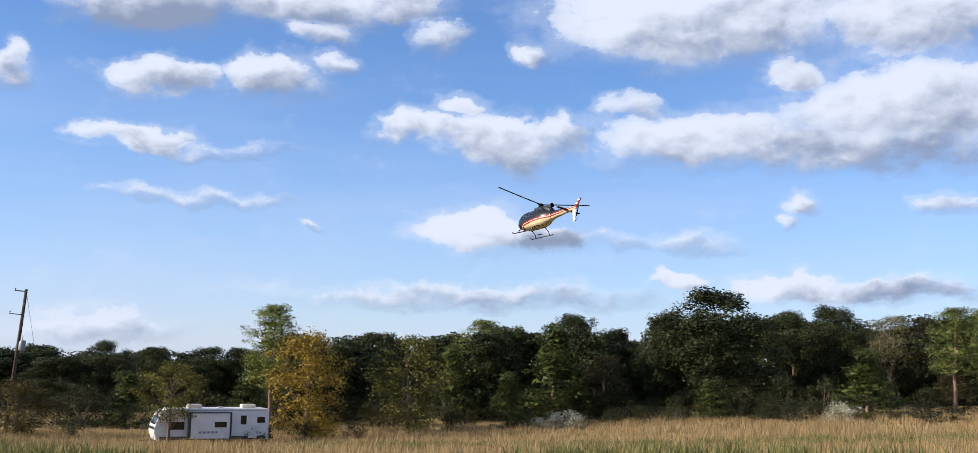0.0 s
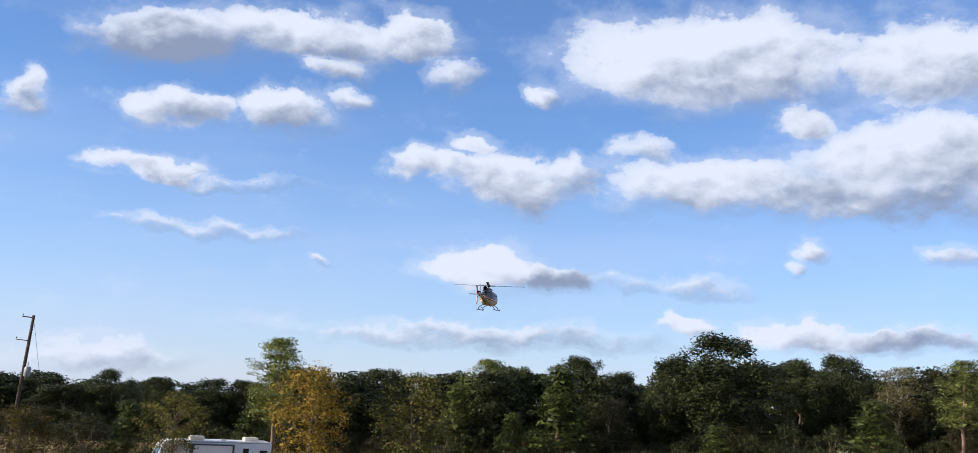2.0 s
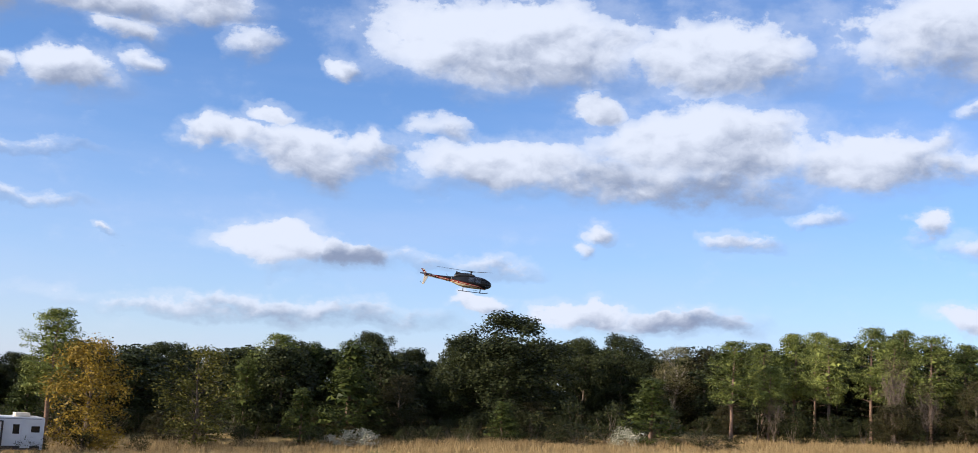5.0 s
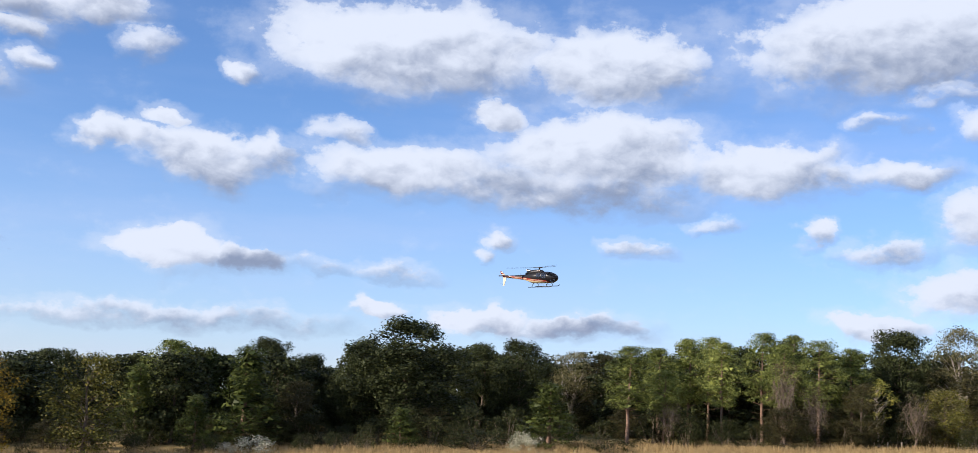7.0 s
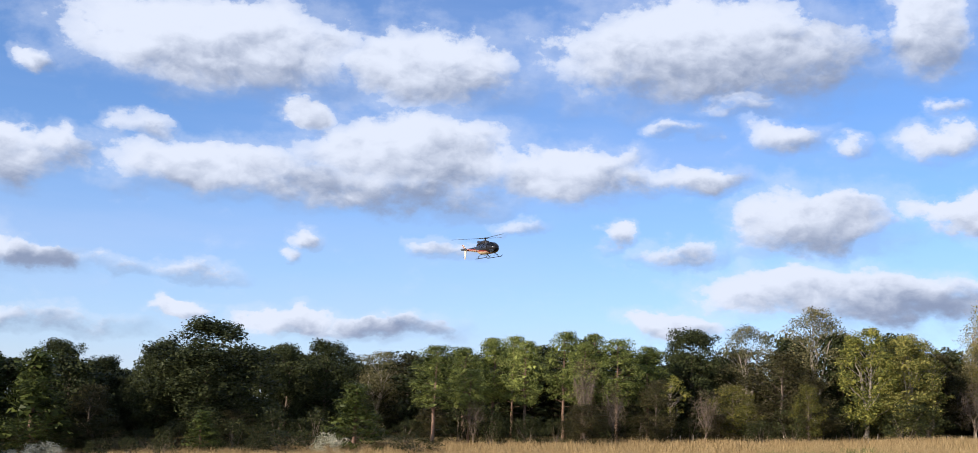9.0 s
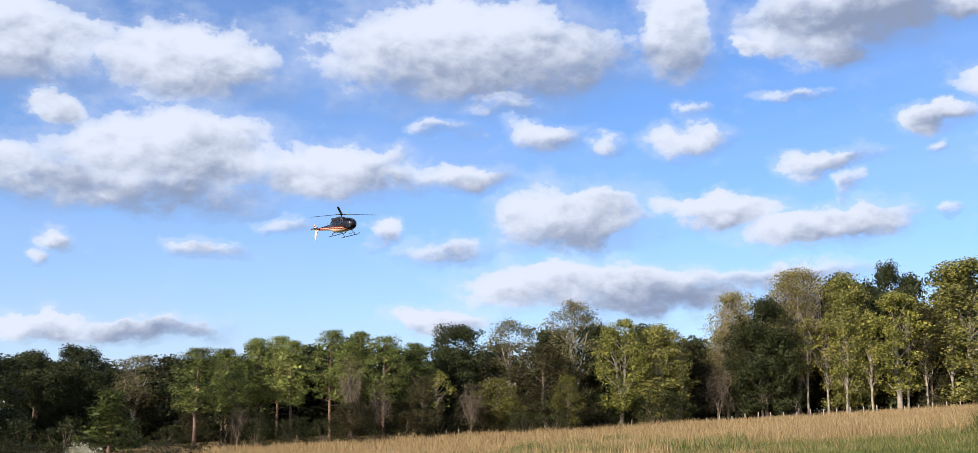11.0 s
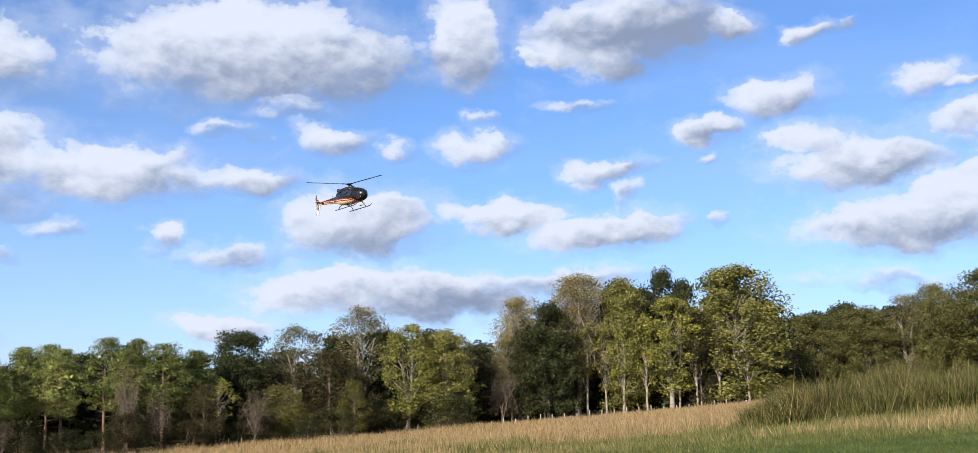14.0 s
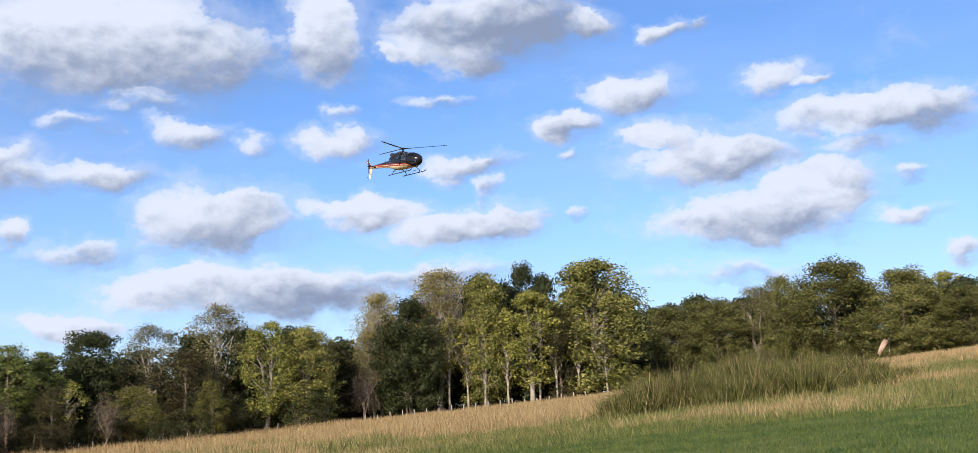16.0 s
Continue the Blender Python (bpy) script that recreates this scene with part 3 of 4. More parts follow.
def mould(kind, k):
    """The two meshes of one variant of a kind: wood and leaves."""
    if (kind, k) in moulds:
        return moulds[kind, k]
    H, W, low, env, n, rad, per, size, slim, bark = KINDS[kind]
    rng = np.random.default_rng(sum(map(ord, kind)) * 7 + k)
    wide = kind in ("oak", "olive_oak", "gum_green", "vase", "sparse")
    cs, rs = crown_heaps(rng, n, H, W, low * H, H, env, rad, 16 if "pine" in kind else 13 if wide else 8, 0.75 if "pine" in kind else 1.0)
    wood = ([], [])
    lean = rng.normal(size=2) * 0.02 * H
    top = np.array([lean[0], lean[1], H * (0.93 if "pine" in kind else 0.72)])
    r0 = H * (0.011 if kind == "pine" else 0.014)
    if kind in ("bush", "white_bush"):
        for c in cs[:14]:
            limb(wood, (rng.normal() * 0.1, rng.normal() * 0.1, -0.2), c, 0.04, 0.012, rng, segs=3)
        tips = []
    elif kind in ("bare", "vase"):
        fork = np.array([0, 0, H * (0.22 if kind == "bare" else 0.34)])
        limb(wood, (0, 0, -0.4), fork, r0 * 1.2, r0 * 0.9, rng, sides=7)
        stems = []
        for i in range(7):
            a = i * math.tau / 7 + rng.uniform(-0.3, 0.3)
            e = np.array([math.cos(a) * W * 0.26, math.sin(a) * W * 0.26, H * rng.uniform(0.70, 0.86)])
            limb(wood, fork - np.array([0, 0, rng.uniform(0, 0.1) * H]), e, r0 * 0.55, r0 * 0.16, rng, sag=-0.06)
            stems.append((fork, e))
        for c in np.concatenate([cs, cs * 0.95 + rng.normal(size=cs.shape) * 0.4]):
            s, e = stems[rng.integers(7)]
            f = rng.uniform(0.45, 1.0)
            limb(wood, s + (e - s) * f, c, r0 * 0.16, r0 * 0.04, rng, segs=3, sides=4)
            for j in range(3):
                limb(wood, c, c + rng.normal(size=3) * 0.07 * W + np.array([0, 0, 0.05 * H]), r0 * 0.05, r0 * 0.02, rng, segs=2, sides=3)
    else:
        limb(wood, (0, 0, -0.5), top, r0 * (0.8 if kind == "sapling" else 1.25), r0 * 0.3, rng, sides=8, segs=7, wob=0.004)
        if kind in ("gum", "gum_green", "sparse"):
            for i in range(2):
                a = rng.uniform(0, math.tau)
                limb(wood, (0, 0, H * rng.uniform(0.15, 0.3)), (math.cos(a) * W * 0.15, math.sin(a) * W * 0.15, H * 0.75), r0 * 0.7, r0 * 0.2, rng, segs=6, sides=6, sag=-0.03, wob=0.012)
        for c in cs[rng.permutation(n)[:46]] * np.array([0.85, 0.85, 0.97]):
            f = np.clip((c[2] - 0.18 * H) / top[2], 0.22, 0.95) if "pine" not in kind else np.clip((c[2] - 0.03 * H) / top[2], 0.03, 0.97)
            limb(wood, top * f, c, r0 * 0.34 * (1 - f * 0.6), r0 * 0.08, rng, segs=3, sides=4, sag=-0.05)
        if kind == "pine":
            for i in range(14):
                a, z = rng.uniform(0, math.tau), rng.uniform(0.2, 0.5) * H
                limb(wood, top * (z / top[2]), (math.cos(a) * W * 0.25, math.sin(a) * W * 0.25, z + 0.3), 0.03, 0.01, rng, segs=2, sides=3)
    wm = mesh_of("trunk", wood[0], wood[1], bark, True)
    if "pine" in kind:
        rs[:, 2] *= 0.85
    v = leaves(rng, cs, rs, per, size, slim, 0.5 if "pine" in kind else 0.15)
    if kind in ("oak", "olive_oak", "dull", "deep", "gum", "gum_green", "pine", "young_pine", "gold", "autumn_green", "autumn"):
        # leaves inside the crown close it against the light
        inner, ir = crown_heaps(rng, 24, H, W * 0.72, max(low, 0.12) * H, H * 0.9, env, 0.2)
        v = np.concatenate([v, leaves(rng, inner, ir, 14, size * 1.7, 0.9, 0.2)])
    lm = mesh_of("crown", v, np.arange(len(v)).reshape(-1, 3), LEAF[{"autumn_tall": "autumn_green", "sapling": "gum", "deep": "oak"}.get(kind, kind)])
    moulds[kind, k] = wm, lm, H, W
    return moulds[kind, k]


standing = []
tree_rng = random.Random(5)


def tree(kind, x, y, h, w, label=""):
    """One tree of a kind, of that height and crown width, on the ground at x, y."""
    wm, lm, H, W = mould(kind, tree_rng.randrange(2 if kind in ("vase", "white_bush", "autumn", "gold") else 3))
    root = new(NAMES.get(kind, "tree"))
    root.empty_display_size = 0.5
    s = w / W * (1.12 if kind in ("pine", "bush", "white_bush", "bare") else 1.3)
    root.matrix_world = Matrix.LocRotScale((x, y, ground_at(x, y)), Euler((0, 0, tree_rng.uniform(0, math.tau))), (s, s, h / H))
    tagged(root, label or ABOUT[kind][0], ABOUT[kind][1], GROUPS.get(kind, ""))
    for name, me in (("trunk", wm), ("crown", lm)):
        ob = new(name, me)
        ob.parent = root
    standing.append((x, y, h, w))
    return root


# edge of the wood, from the pole to the windsock
tree("pine", -46.1, 99.9, 11.5, 5.2)
tree("autumn", -41.0, 99.9, 5.2, 6.6)
tree("oak", -52.5, 140.5, 6.6, 8.3)
tree("dull", -43.5, 122.5, 3.7, 5.8)
tree("oak", -47.7, 142.2, 8.5, 6.7)
tree("young_pine", -37.6, 119.2, 5.9, 5.5)
tree("oak", -43.7, 148.7, 7.8, 6.0)
tree("autumn_tall", -25.8, 93.5, 6.9, 5.6)
tree("oak", -36.8, 150.6, 7.8, 7.7)
tree("oak", -32.9, 151.5, 7.8, 6.0)
tree("young_pine", -23.4, 113.6, 8.0, 4.8)
tree("pine", -20.8, 110.1, 12.7, 6.2)
tree("gold", -16.0, 101.7, 9.9, 7.4)
tree("oak", -14.8, 149.3, 9.7, 8.3)
tree("autumn_green", -7.4, 111.8, 9.5, 7.8)
tree("young_pine", -3.6, 125.9, 8.6, 5.9)
tree("pine", -0.7, 132.0, 11.0, 6.6)
tree("young_pine", 2.4, 116.0, 5.8, 4.8)
tree("young_pine", 4.0, 139.9, 10.4, 5.4)
tree("white_bush", 5.4, 113.9, 1.2, 2.7)
tree("young_pine", 7.5, 121.8, 10.7, 8.8)
tree("white_bush", 8.4, 114.7, 1.9, 4.6)
tree("oak", 11.5, 149.6, 11.9, 6.7)
tree("dull", 13.1, 125.3, 6.8, 5.2)
tree("oak", 17.5, 154.0, 9.9, 7.7)
tree("oak", 21.4, 148.5, 7.7, 6.7)
tree("oak", 22.5, 138.2, 11.6, 6.2)
tree("bush", 19.7, 116.3, 3.0, 3.1)
tree("young_pine", 23.6, 118.7, 4.4, 4.8)
tree("oak", 26.9, 133.3, 13.9, 14.3)
tree("bush", 27.0, 119.0, 3.4, 4.1)
tree("oak", 39.1, 144.8, 11.7, 7.9)
tree("bush", 31.6, 116.8, 2.2, 7.4)
tree("bush", 36.0, 120.7, 4.5, 5.6)
tree("oak", 43.4, 141.5, 12.1, 9.4)
tree("white_bush", 35.4, 112.6, 2.2, 3.9)
tree("young_pine", 39.3, 116.6, 7.1, 7.8)
tree("sparse", 53.8, 150.7, 11.4, 8.0)
tree("dull", 57.8, 149.2, 11.1, 8.0)
tree("bush", 43.9, 110.6, 1.8, 6.3)
tree("pine", 49.8, 120.1, 11.2, 6.5)
tree("pine", 57.0, 127.9, 11.4, 5.8)
tree("pine", 54.8, 121.2, 8.5, 4.4)
tree("bush", 56.2, 118.3, 4.2, 4.4)
tree("pine", 61.4, 129.1, 12.7, 5.9)
tree("pine", 66.9, 134.3, 13.3, 5.4)
tree("pine", 62.5, 121.9, 12.0, 5.7)
tree("bush", 60.1, 116.4, 3.2, 4.4)
tree("pine", 70.9, 127.6, 13.7, 6.1)
tree("pine", 68.9, 119.5, 11.9, 5.0)
tree("bare", 65.6, 113.4, 9.5, 4.7)
tree("dull", 64.7, 111.6, 4.6, 5.4)
tree("pine", 76.4, 130.2, 13.8, 5.4)
tree("pine", 73.0, 118.3, 12.4, 6.6)
tree("pine", 78.4, 119.6, 11.6, 5.9)
tree("dull", 74.2, 111.6, 7.3, 4.8)
tree("oak", 86.8, 122.3, 14.0, 8.3)
tree("bare", 78.9, 108.3, 6.3, 4.8)
tree("autumn_green", 83.8, 109.6, 6.8, 6.1)
tree("sparse", 93.3, 118.7, 14.6, 8.4)
tree("bush", 83.3, 103.7, 2.7, 4.8)
tree("dull", 93.2, 112.4, 11.0, 9.7)
tree("autumn_green", 87.8, 101.2, 6.6, 4.1)
tree("sparse", 100.4, 114.1, 16.8, 9.7)
tree("gum", 96.6, 101.3, 13.3, 6.6)
tree("gum_green", 101.2, 99.6, 12.5, 7.5)
tree("dull", 110.8, 104.1, 10.8, 7.2)
tree("sparse", 114.5, 100.0, 11.8, 6.3)
tree("vase", 115.9, 99.9, 16.8, 7.5)
tree("oak", 115.3, 94.3, 15.1, 9.1)
tree("vase", 121.0, 93.6, 19.1, 10.2)
tree("gum_green", 123.7, 88.3, 17.6, 7.2)
tree("oak", 138.4, 91.7, 20.0, 7.8)
tree("gum", 126.4, 82.6, 14.9, 8.0)
tree("dull", 129.3, 80.0, 12.5, 6.3)
tree("gum_green", 133.7, 76.5, 18.4, 12.8)
tree("autumn_green", 133.0, 71.4, 3.7, 6.3)
tree("olive_oak", 174.9, 86.3, 13.8, 11.9)
tree("olive_oak", 178.4, 78.7, 14.3, 11.4)
tree("sparse", 185.6, 74.6, 16.1, 10.5)
tree("olive_oak", 187.2, 70.4, 17.1, 9.4)
tree("olive_oak", 186.2, 61.2, 18.1, 15.8)
tree("olive_oak", 188.3, 50.7, 15.0, 12.4)
tree("gum", 200.6, 46.7, 14.5, 7.4)
tree("olive_oak", 190.7, 40.9, 10.7, 10.3)
tree("olive_oak", 192.3, 32.1, 9.9, 14.1)
tree("olive_oak", 193.7, 22.7, 8.2, 14.1)

# thin stems under the tall trees, low growth, and an added, unseen row towards the sun
tree("sapling", 115.0, 94.8, 9.0, 3.2)
tree("sapling", 119.2, 91.1, 13.0, 3.2)
tree("sapling", 121.5, 89.6, 11.0, 3.2)
tree("sapling", 122.0, 87.3, 12.0, 3.2)
tree("sapling", 123.8, 84.7, 10.0, 3.2)
tree("sapling", 126.9, 81.8, 14.0, 3.2)
tree("sapling", 128.2, 79.8, 11.0, 3.2)
tree("sapling", 130.6, 77.8, 12.0, 3.2)
tree("sapling", 131.6, 74.1, 9.0, 3.2)
tree("sapling", 101.5, 100.8, 9.0, 3.2)
tree("sapling", 106.1, 100.3, 11.0, 3.2)
tree("sapling", 78.7, 114.6, 8.0, 3.2)
tree("bare", 109.9, 97.6, 7.0, 6.0)
tree("bare", 54.5, 119.1, 5.0, 4.0)
tree("bare", 69.5, 113.4, 7.0, 4.0)
tree("bush", -15.8, 99.8, 2.0, 2.8)
tree("bush", -11.8, 103.3, 2.0, 2.8)
tree("bush", -19.4, 98.1, 2.0, 2.8)
tree("bush", -34.5, 94.9, 2.0, 2.8)
tree("bush", -3.0, 113.0, 2.0, 2.8)
tree("bush", 4.0, 113.9, 2.0, 2.8)
tree("bush", 13.1, 115.3, 2.0, 2.8)
tree("bush", 29.3, 117.4, 2.0, 2.8)
tree("bush", 38.0, 117.0, 2.0, 2.8)
tree("bush", 16.4, 116.9, 2.0, 2.8)
# row out of view on the left, added to shade the meadow's near grass
tree("deep", -51.4, 76.3, 11.0, 8.0)
tree("deep", -51.8, 68.7, 12.0, 8.0)
tree("deep", -53.8, 61.9, 12.0, 8.0)
tree("deep", -55.2, 55.2, 13.0, 8.0)
tree("deep", -55.8, 48.5, 12.0, 8.0)
tree("deep", -58.2, 42.3, 13.0, 8.0)
tree("deep", -60.6, 35.0, 12.0, 8.0)
tree("deep", -63.9, 28.5, 13.0, 8.0)


def deep_wood():
    """The wood behind its edge, and the undergrowth along it."""
    edge = [e for e in standing if e[2] > 6 and e[3] > 3.5 and math.atan2(e[0], e[1]) > -0.56]
    for row in range(3):
        a = -31.0
        while a < 84:
            close = sorted(edge, key=lambda e: abs(math.degrees(math.atan2(e[0], e[1])) - a))[:4]
            near = sorted(close, key=lambda e: (e[2] + ground_at(e[0], e[1]) - EYE) / math.hypot(e[0], e[1]))[2]
            d0 = math.hypot(near[0], near[1])
            d = max(d0, 122 if a < 18 else 145) + 7 + row * 10 + tree_rng.uniform(-3, 3)
            if a > 62:
                d = 205 + row * 10
            x, y = math.sin(radians(a)) * d, math.cos(radians(a)) * d
            h = (near[2] + ground_at(near[0], near[1]) - EYE) / d0 * d + EYE - ground_at(x, y)
            h = min(max(h * tree_rng.uniform(0.80, 0.95), 5), 20)
            tree("deep", x, y, h, tree_rng.uniform(7.5, 10))
            a += tree_rng.uniform(1.9, 3.0)
    a = 24.0
    while a < 84:
        d = (168 if a < 62 else 203) + tree_rng.uniform(-3, 6)
        x, y = math.sin(radians(a)) * d, math.cos(radians(a)) * d
        h = tree_rng.uniform(5.5, 8)
        tree("deep", x, y, h, h * 1.1)
        d += 5
        tree("bush", math.sin(radians(a + 0.6)) * d, math.cos(radians(a + 0.6)) * d, 3.6, 5.0, "dark undergrowth inside the wood")
        a += tree_rng.uniform(1.2, 1.8)
    a = -30.0
    while a < 47:
        d = 124 + 0.32 * max(a, 0) + tree_rng.uniform(-4, 5)
        x, y = math.sin(radians(a)) * d, math.cos(radians(a)) * d
        h = tree_rng.uniform(2.2, 4.5)
        tree(tree_rng.choice(("bush", "bush", "dull")), x, y, h, h * tree_rng.uniform(1.1, 1.5))
        a += tree_rng.uniform(0.9, 1.6)


deep_wood()


# ---- grass ----
def blades(rng, x, y, tall, wide, count, spread, lean):
    """Tufts of grass: thin bent blades, three corners each."""
    n = len(x)
    i = np.repeat(np.arange(n), count)
    bx = x[i] + rng.normal(size=len(i)) * spread
    by = y[i] + rng.normal(size=len(i)) * spread
    z = hill(bx, by) - 0.03
    h = tall[i] * rng.uniform(0.5, 1.15, len(i))
    a = rng.uniform(0, math.tau, len(i))
    la = rng.normal(size=(len(i), 2)) * lean * h[:, None]
    w = wide * rng.uniform(0.6, 1.4, len(i))
    p = np.stack([bx, by, z], 1)
    side = np.stack([np.cos(a) * w, np.sin(a) * w, np.zeros(len(i))], 1)
    tip = p + np.stack([la[:, 0], la[:, 1], h], 1)
    return np.stack([p - side, p + side, tip], 1).reshape(-1, 3)


def polar_spots(rng, n, a0, a1, r0, r1, clump=6):
    m = n // clump
    a = np.repeat(np.radians(rng.uniform(a0, a1, m)), clump)
    r = np.repeat(np.sqrt(rng.uniform(r0 * r0, r1 * r1, m)), clump)
    a = a + rng.normal(size=len(a)) * 0.45 / r
    r = r + rng.normal(size=len(r)) * 0.45
    return np.sin(a) * r, np.cos(a) * r, np.degrees(a), r


def grass(name, v, mat, label, category="grass"):
    ob = new(name, mesh_of(name, v, np.arange(len(v)).reshape(-1, 3), mat))
    tagged(ob, label, category, kind="stuff")


def build_grass():
    rng = np.random.default_rng(11)
    x, y, a, r = polar_spots(rng, 54000, -27, 62, 52, 138)
    tall = 0.75 + 0.35 * np.array([noise.noise((p * 0.09, q * 0.09, 0)) for p, q in zip(x, y)])
    keep = (r < 118 + 0.45 * np.maximum(a, 0)) & ~((a > 46) & (r < 62))
    grass("dry_meadow_grass", blades(rng, x[keep], y[keep], tall[keep] * np.repeat(rng.uniform(0.65, 1.25, len(tall) // 6), 6)[keep], 0.025, 7, 0.22, 0.25), STRAW, "tall dry tan meadow grass in front of the wood")
    x, y, a, r = polar_spots(rng, 9000, -29, 50, 46, 100)
    patch = np.array([noise.noise((p * 0.06, q * 0.06, 9)) for p, q in zip(x, y)])
    k = patch > 0.12
    grass("green_meadow_grass", blades(rng, x[k], y[k], np.full(k.sum(), 0.85), 0.045, 8, 0.25, 0.3), GREEN_GRASS, "green weeds among the dry meadow grass")
    x, y, a, r = polar_spots(rng, 60000, 46, 84, 38, 118)
    k = (r < 112) & ((r < 95) | (a > 66))
    xs, ys = x[k], y[k]
    tone = np.array([noise.noise((p * 0.10, q * 0.10, 6.0)) for p, q in zip(xs, ys)]) + rng.normal(size=len(xs)) * 0.18
    tall = rng.uniform(0.2, 0.5, len(xs)) * (1 + 0.6 * np.clip(tone, -0.6, 0.8))
    dry = tone > 0.27
    grass("slope_grass", blades(rng, xs[~dry], ys[~dry], tall[~dry], 0.017, 6, 0.18, 0.35), GREEN_GRASS, "knee-high green grass on the slope above the lawn")
    grass("dry_seed_grass", blades(rng, xs[dry], ys[dry], tall[dry] * 1.1, 0.014, 6, 0.18, 0.35), STRAW, "dry seeding grass among the green on the slope")
    x, y, a, r = polar_spots(rng, 16000, 44, 86, 88, 160)
    grass("dry_slope_grass", blades(rng, x, y, rng.uniform(0.35, 0.7, len(x)), 0.035, 6, 0.2, 0.28), STRAW, "tan dry grass along the foot of the wood")
    x, y, a, r = polar_spots(rng, 50000, 50, 84, 17, 47)
    grass("turf_blades", blades(rng, x, y, rng.uniform(0.10, 0.2, len(x)), 0.011, 6, 0.10, 0.5), LAWN_BLADE, "short blades of mown turf")
    # the reed bed on its low bank: ragged tufts, tall in the middle, with dry plumes standing out
    x, y, a, r = polar_spots(rng, 30000, 60.0, 75, 59, 73)
    f = (a - 60.0) / 14.5
    hump = np.sin(np.clip(f, 0, 1) * math.pi) ** 0.6
    clump = np.array([noise.noise((p * 0.35, q * 0.35, 4.0)) for p, q in zip(x, y)])
    k = rng.uniform(0, 1, len(x)) < np.clip(0.25 + 0.6 * hump + 0.9 * clump, 0, 1)
    tuft = np.repeat(rng.uniform(0.5, 1.15, len(x) // 6), 6)
    h = ((0.45 + 1.30 * hump) * tuft * (1 + 0.9 * clump))[k]
    xs, ys = x[k], y[k]
    pick = rng.uniform(0, 1, len(xs))
    dry, plume = pick < 0.2, pick > 0.985
    grass("reed_bed", blades(rng, xs[~dry], ys[~dry], h[~dry], 0.024, 7, 0.26, 0.38), REED, "dense bank of tall green reeds", "reeds")
    grass("dry_reeds", blades(rng, xs[dry], ys[dry], h[dry], 0.020, 5, 0.26, 0.42), STRAW, "dry tan stalks among the reeds", "reeds")
    grass("reed_plumes", blades(rng, xs[plume], ys[plume], h[plume] * 1.35, 0.02, 3, 0.2, 0.25), STRAW, "thin dry plumes standing above the reeds", "reeds")


LAWN_BLADE = leaf_material("turf blades", (0.028, 0.055, 0.010), (0.19, 0.21, 0.055), 0.2, 0.0, 0.9)
build_grass()


# ---- helicopter: its origin is the rotor's hub, x points to the nose, z up ----
def paint_material():
    """Black above, cream below, with maroon and cream stripes that run from nose to tail."""
    m = bpy.data.materials.new("black, maroon and cream paint")
    m.use_nodes = True
    nt = m.node_tree
    b = nt.nodes["Principled BSDF"]
    b.inputs["Roughness"].default_value = 0.3
    b.inputs["Specular IOR Level"].default_value = 0.35
    s = nt.nodes.new("ShaderNodeSeparateXYZ")
    nt.links.new(nt.nodes.new("ShaderNodeTexCoord").outputs["Object"], s.inputs[0])
    sweep = nt.nodes.new("ShaderNodeMath")
    sweep.operation = "MULTIPLY_ADD"
    nt.links.new(s.outputs[0], sweep.inputs[0])
    sweep.inputs[1].default_value = 0.12
    nt.links.new(s.outputs[2], sweep.inputs[2])
    r = nt.nodes.new("ShaderNodeMapRange")
    r.inputs["From Min"].default_value, r.inputs["From Max"].default_value = -2.92, -0.42
    # the dark colour dips over the chin
    chin = nt.nodes.new("ShaderNodeMapRange")
    chin.inputs["From Min"].default_value, chin.inputs["From Max"].default_value = 1.5, 3.2
    chin.inputs["To Max"].default_value = 0.75
    nt.links.new(s.outputs[0], chin.inputs["Value"])
    dip = nt.nodes.new("ShaderNodeMath")
    nt.links.new(sweep.outputs[0], dip.inputs[0])
    nt.links.new(chin.outputs["Result"], dip.inputs[1])
    nt.links.new(dip.outputs[0], r.inputs["Value"])
    ramp = nt.nodes.new("ShaderNodeValToRGB")
    ramp.color_ramp.interpolation = "CONSTANT"
    bands = ((0.0, (0.74, 0.60, 0.36)), (0.32, (0.25, 0.025, 0.02)), (0.37, (0.74, 0.62, 0.42)), (0.39, (0.20, 0.025, 0.02)), (0.44, (0.012, 0.011, 0.012)))
    e = ramp.color_ramp.elements
    for i, (at, c) in enumerate(bands):
        k = e[i] if i < 2 else e.new(at)
        k.position, k.color = at, (*c, 1)
    nt.links.new(r.outputs["Result"], ramp.inputs[0])
    nt.links.new(ramp.outputs[0], b.inputs["Base Color"])
    return m


PAINT = paint_material()
BLACK = material("black metal", (0.008, 0.008, 0.009), 0.45, 0.0, second=(0.018, 0.018, 0.02), scale=6)
BLADE = material("grey rotor blade", (0.03, 0.03, 0.033), 0.45, 0.0, second=(0.06, 0.06, 0.065), scale=3)
STEEL = material("burnt steel", (0.20, 0.17, 0.15), 0.35, 0.9, second=(0.10, 0.08, 0.07), scale=8)
CREAM = material("cream paint", (0.74, 0.66, 0.52), 0.3, second=(0.66, 0.57, 0.43), scale=2)
MAROON = material("maroon paint", (0.22, 0.025, 0.02), 0.25, second=(0.17, 0.02, 0.018), scale=2)
GLASS = material("dark tinted glass", (0.010, 0.011, 0.013), 0.03, 0.0, second=(0.018, 0.020, 0.023), scale=1.5)
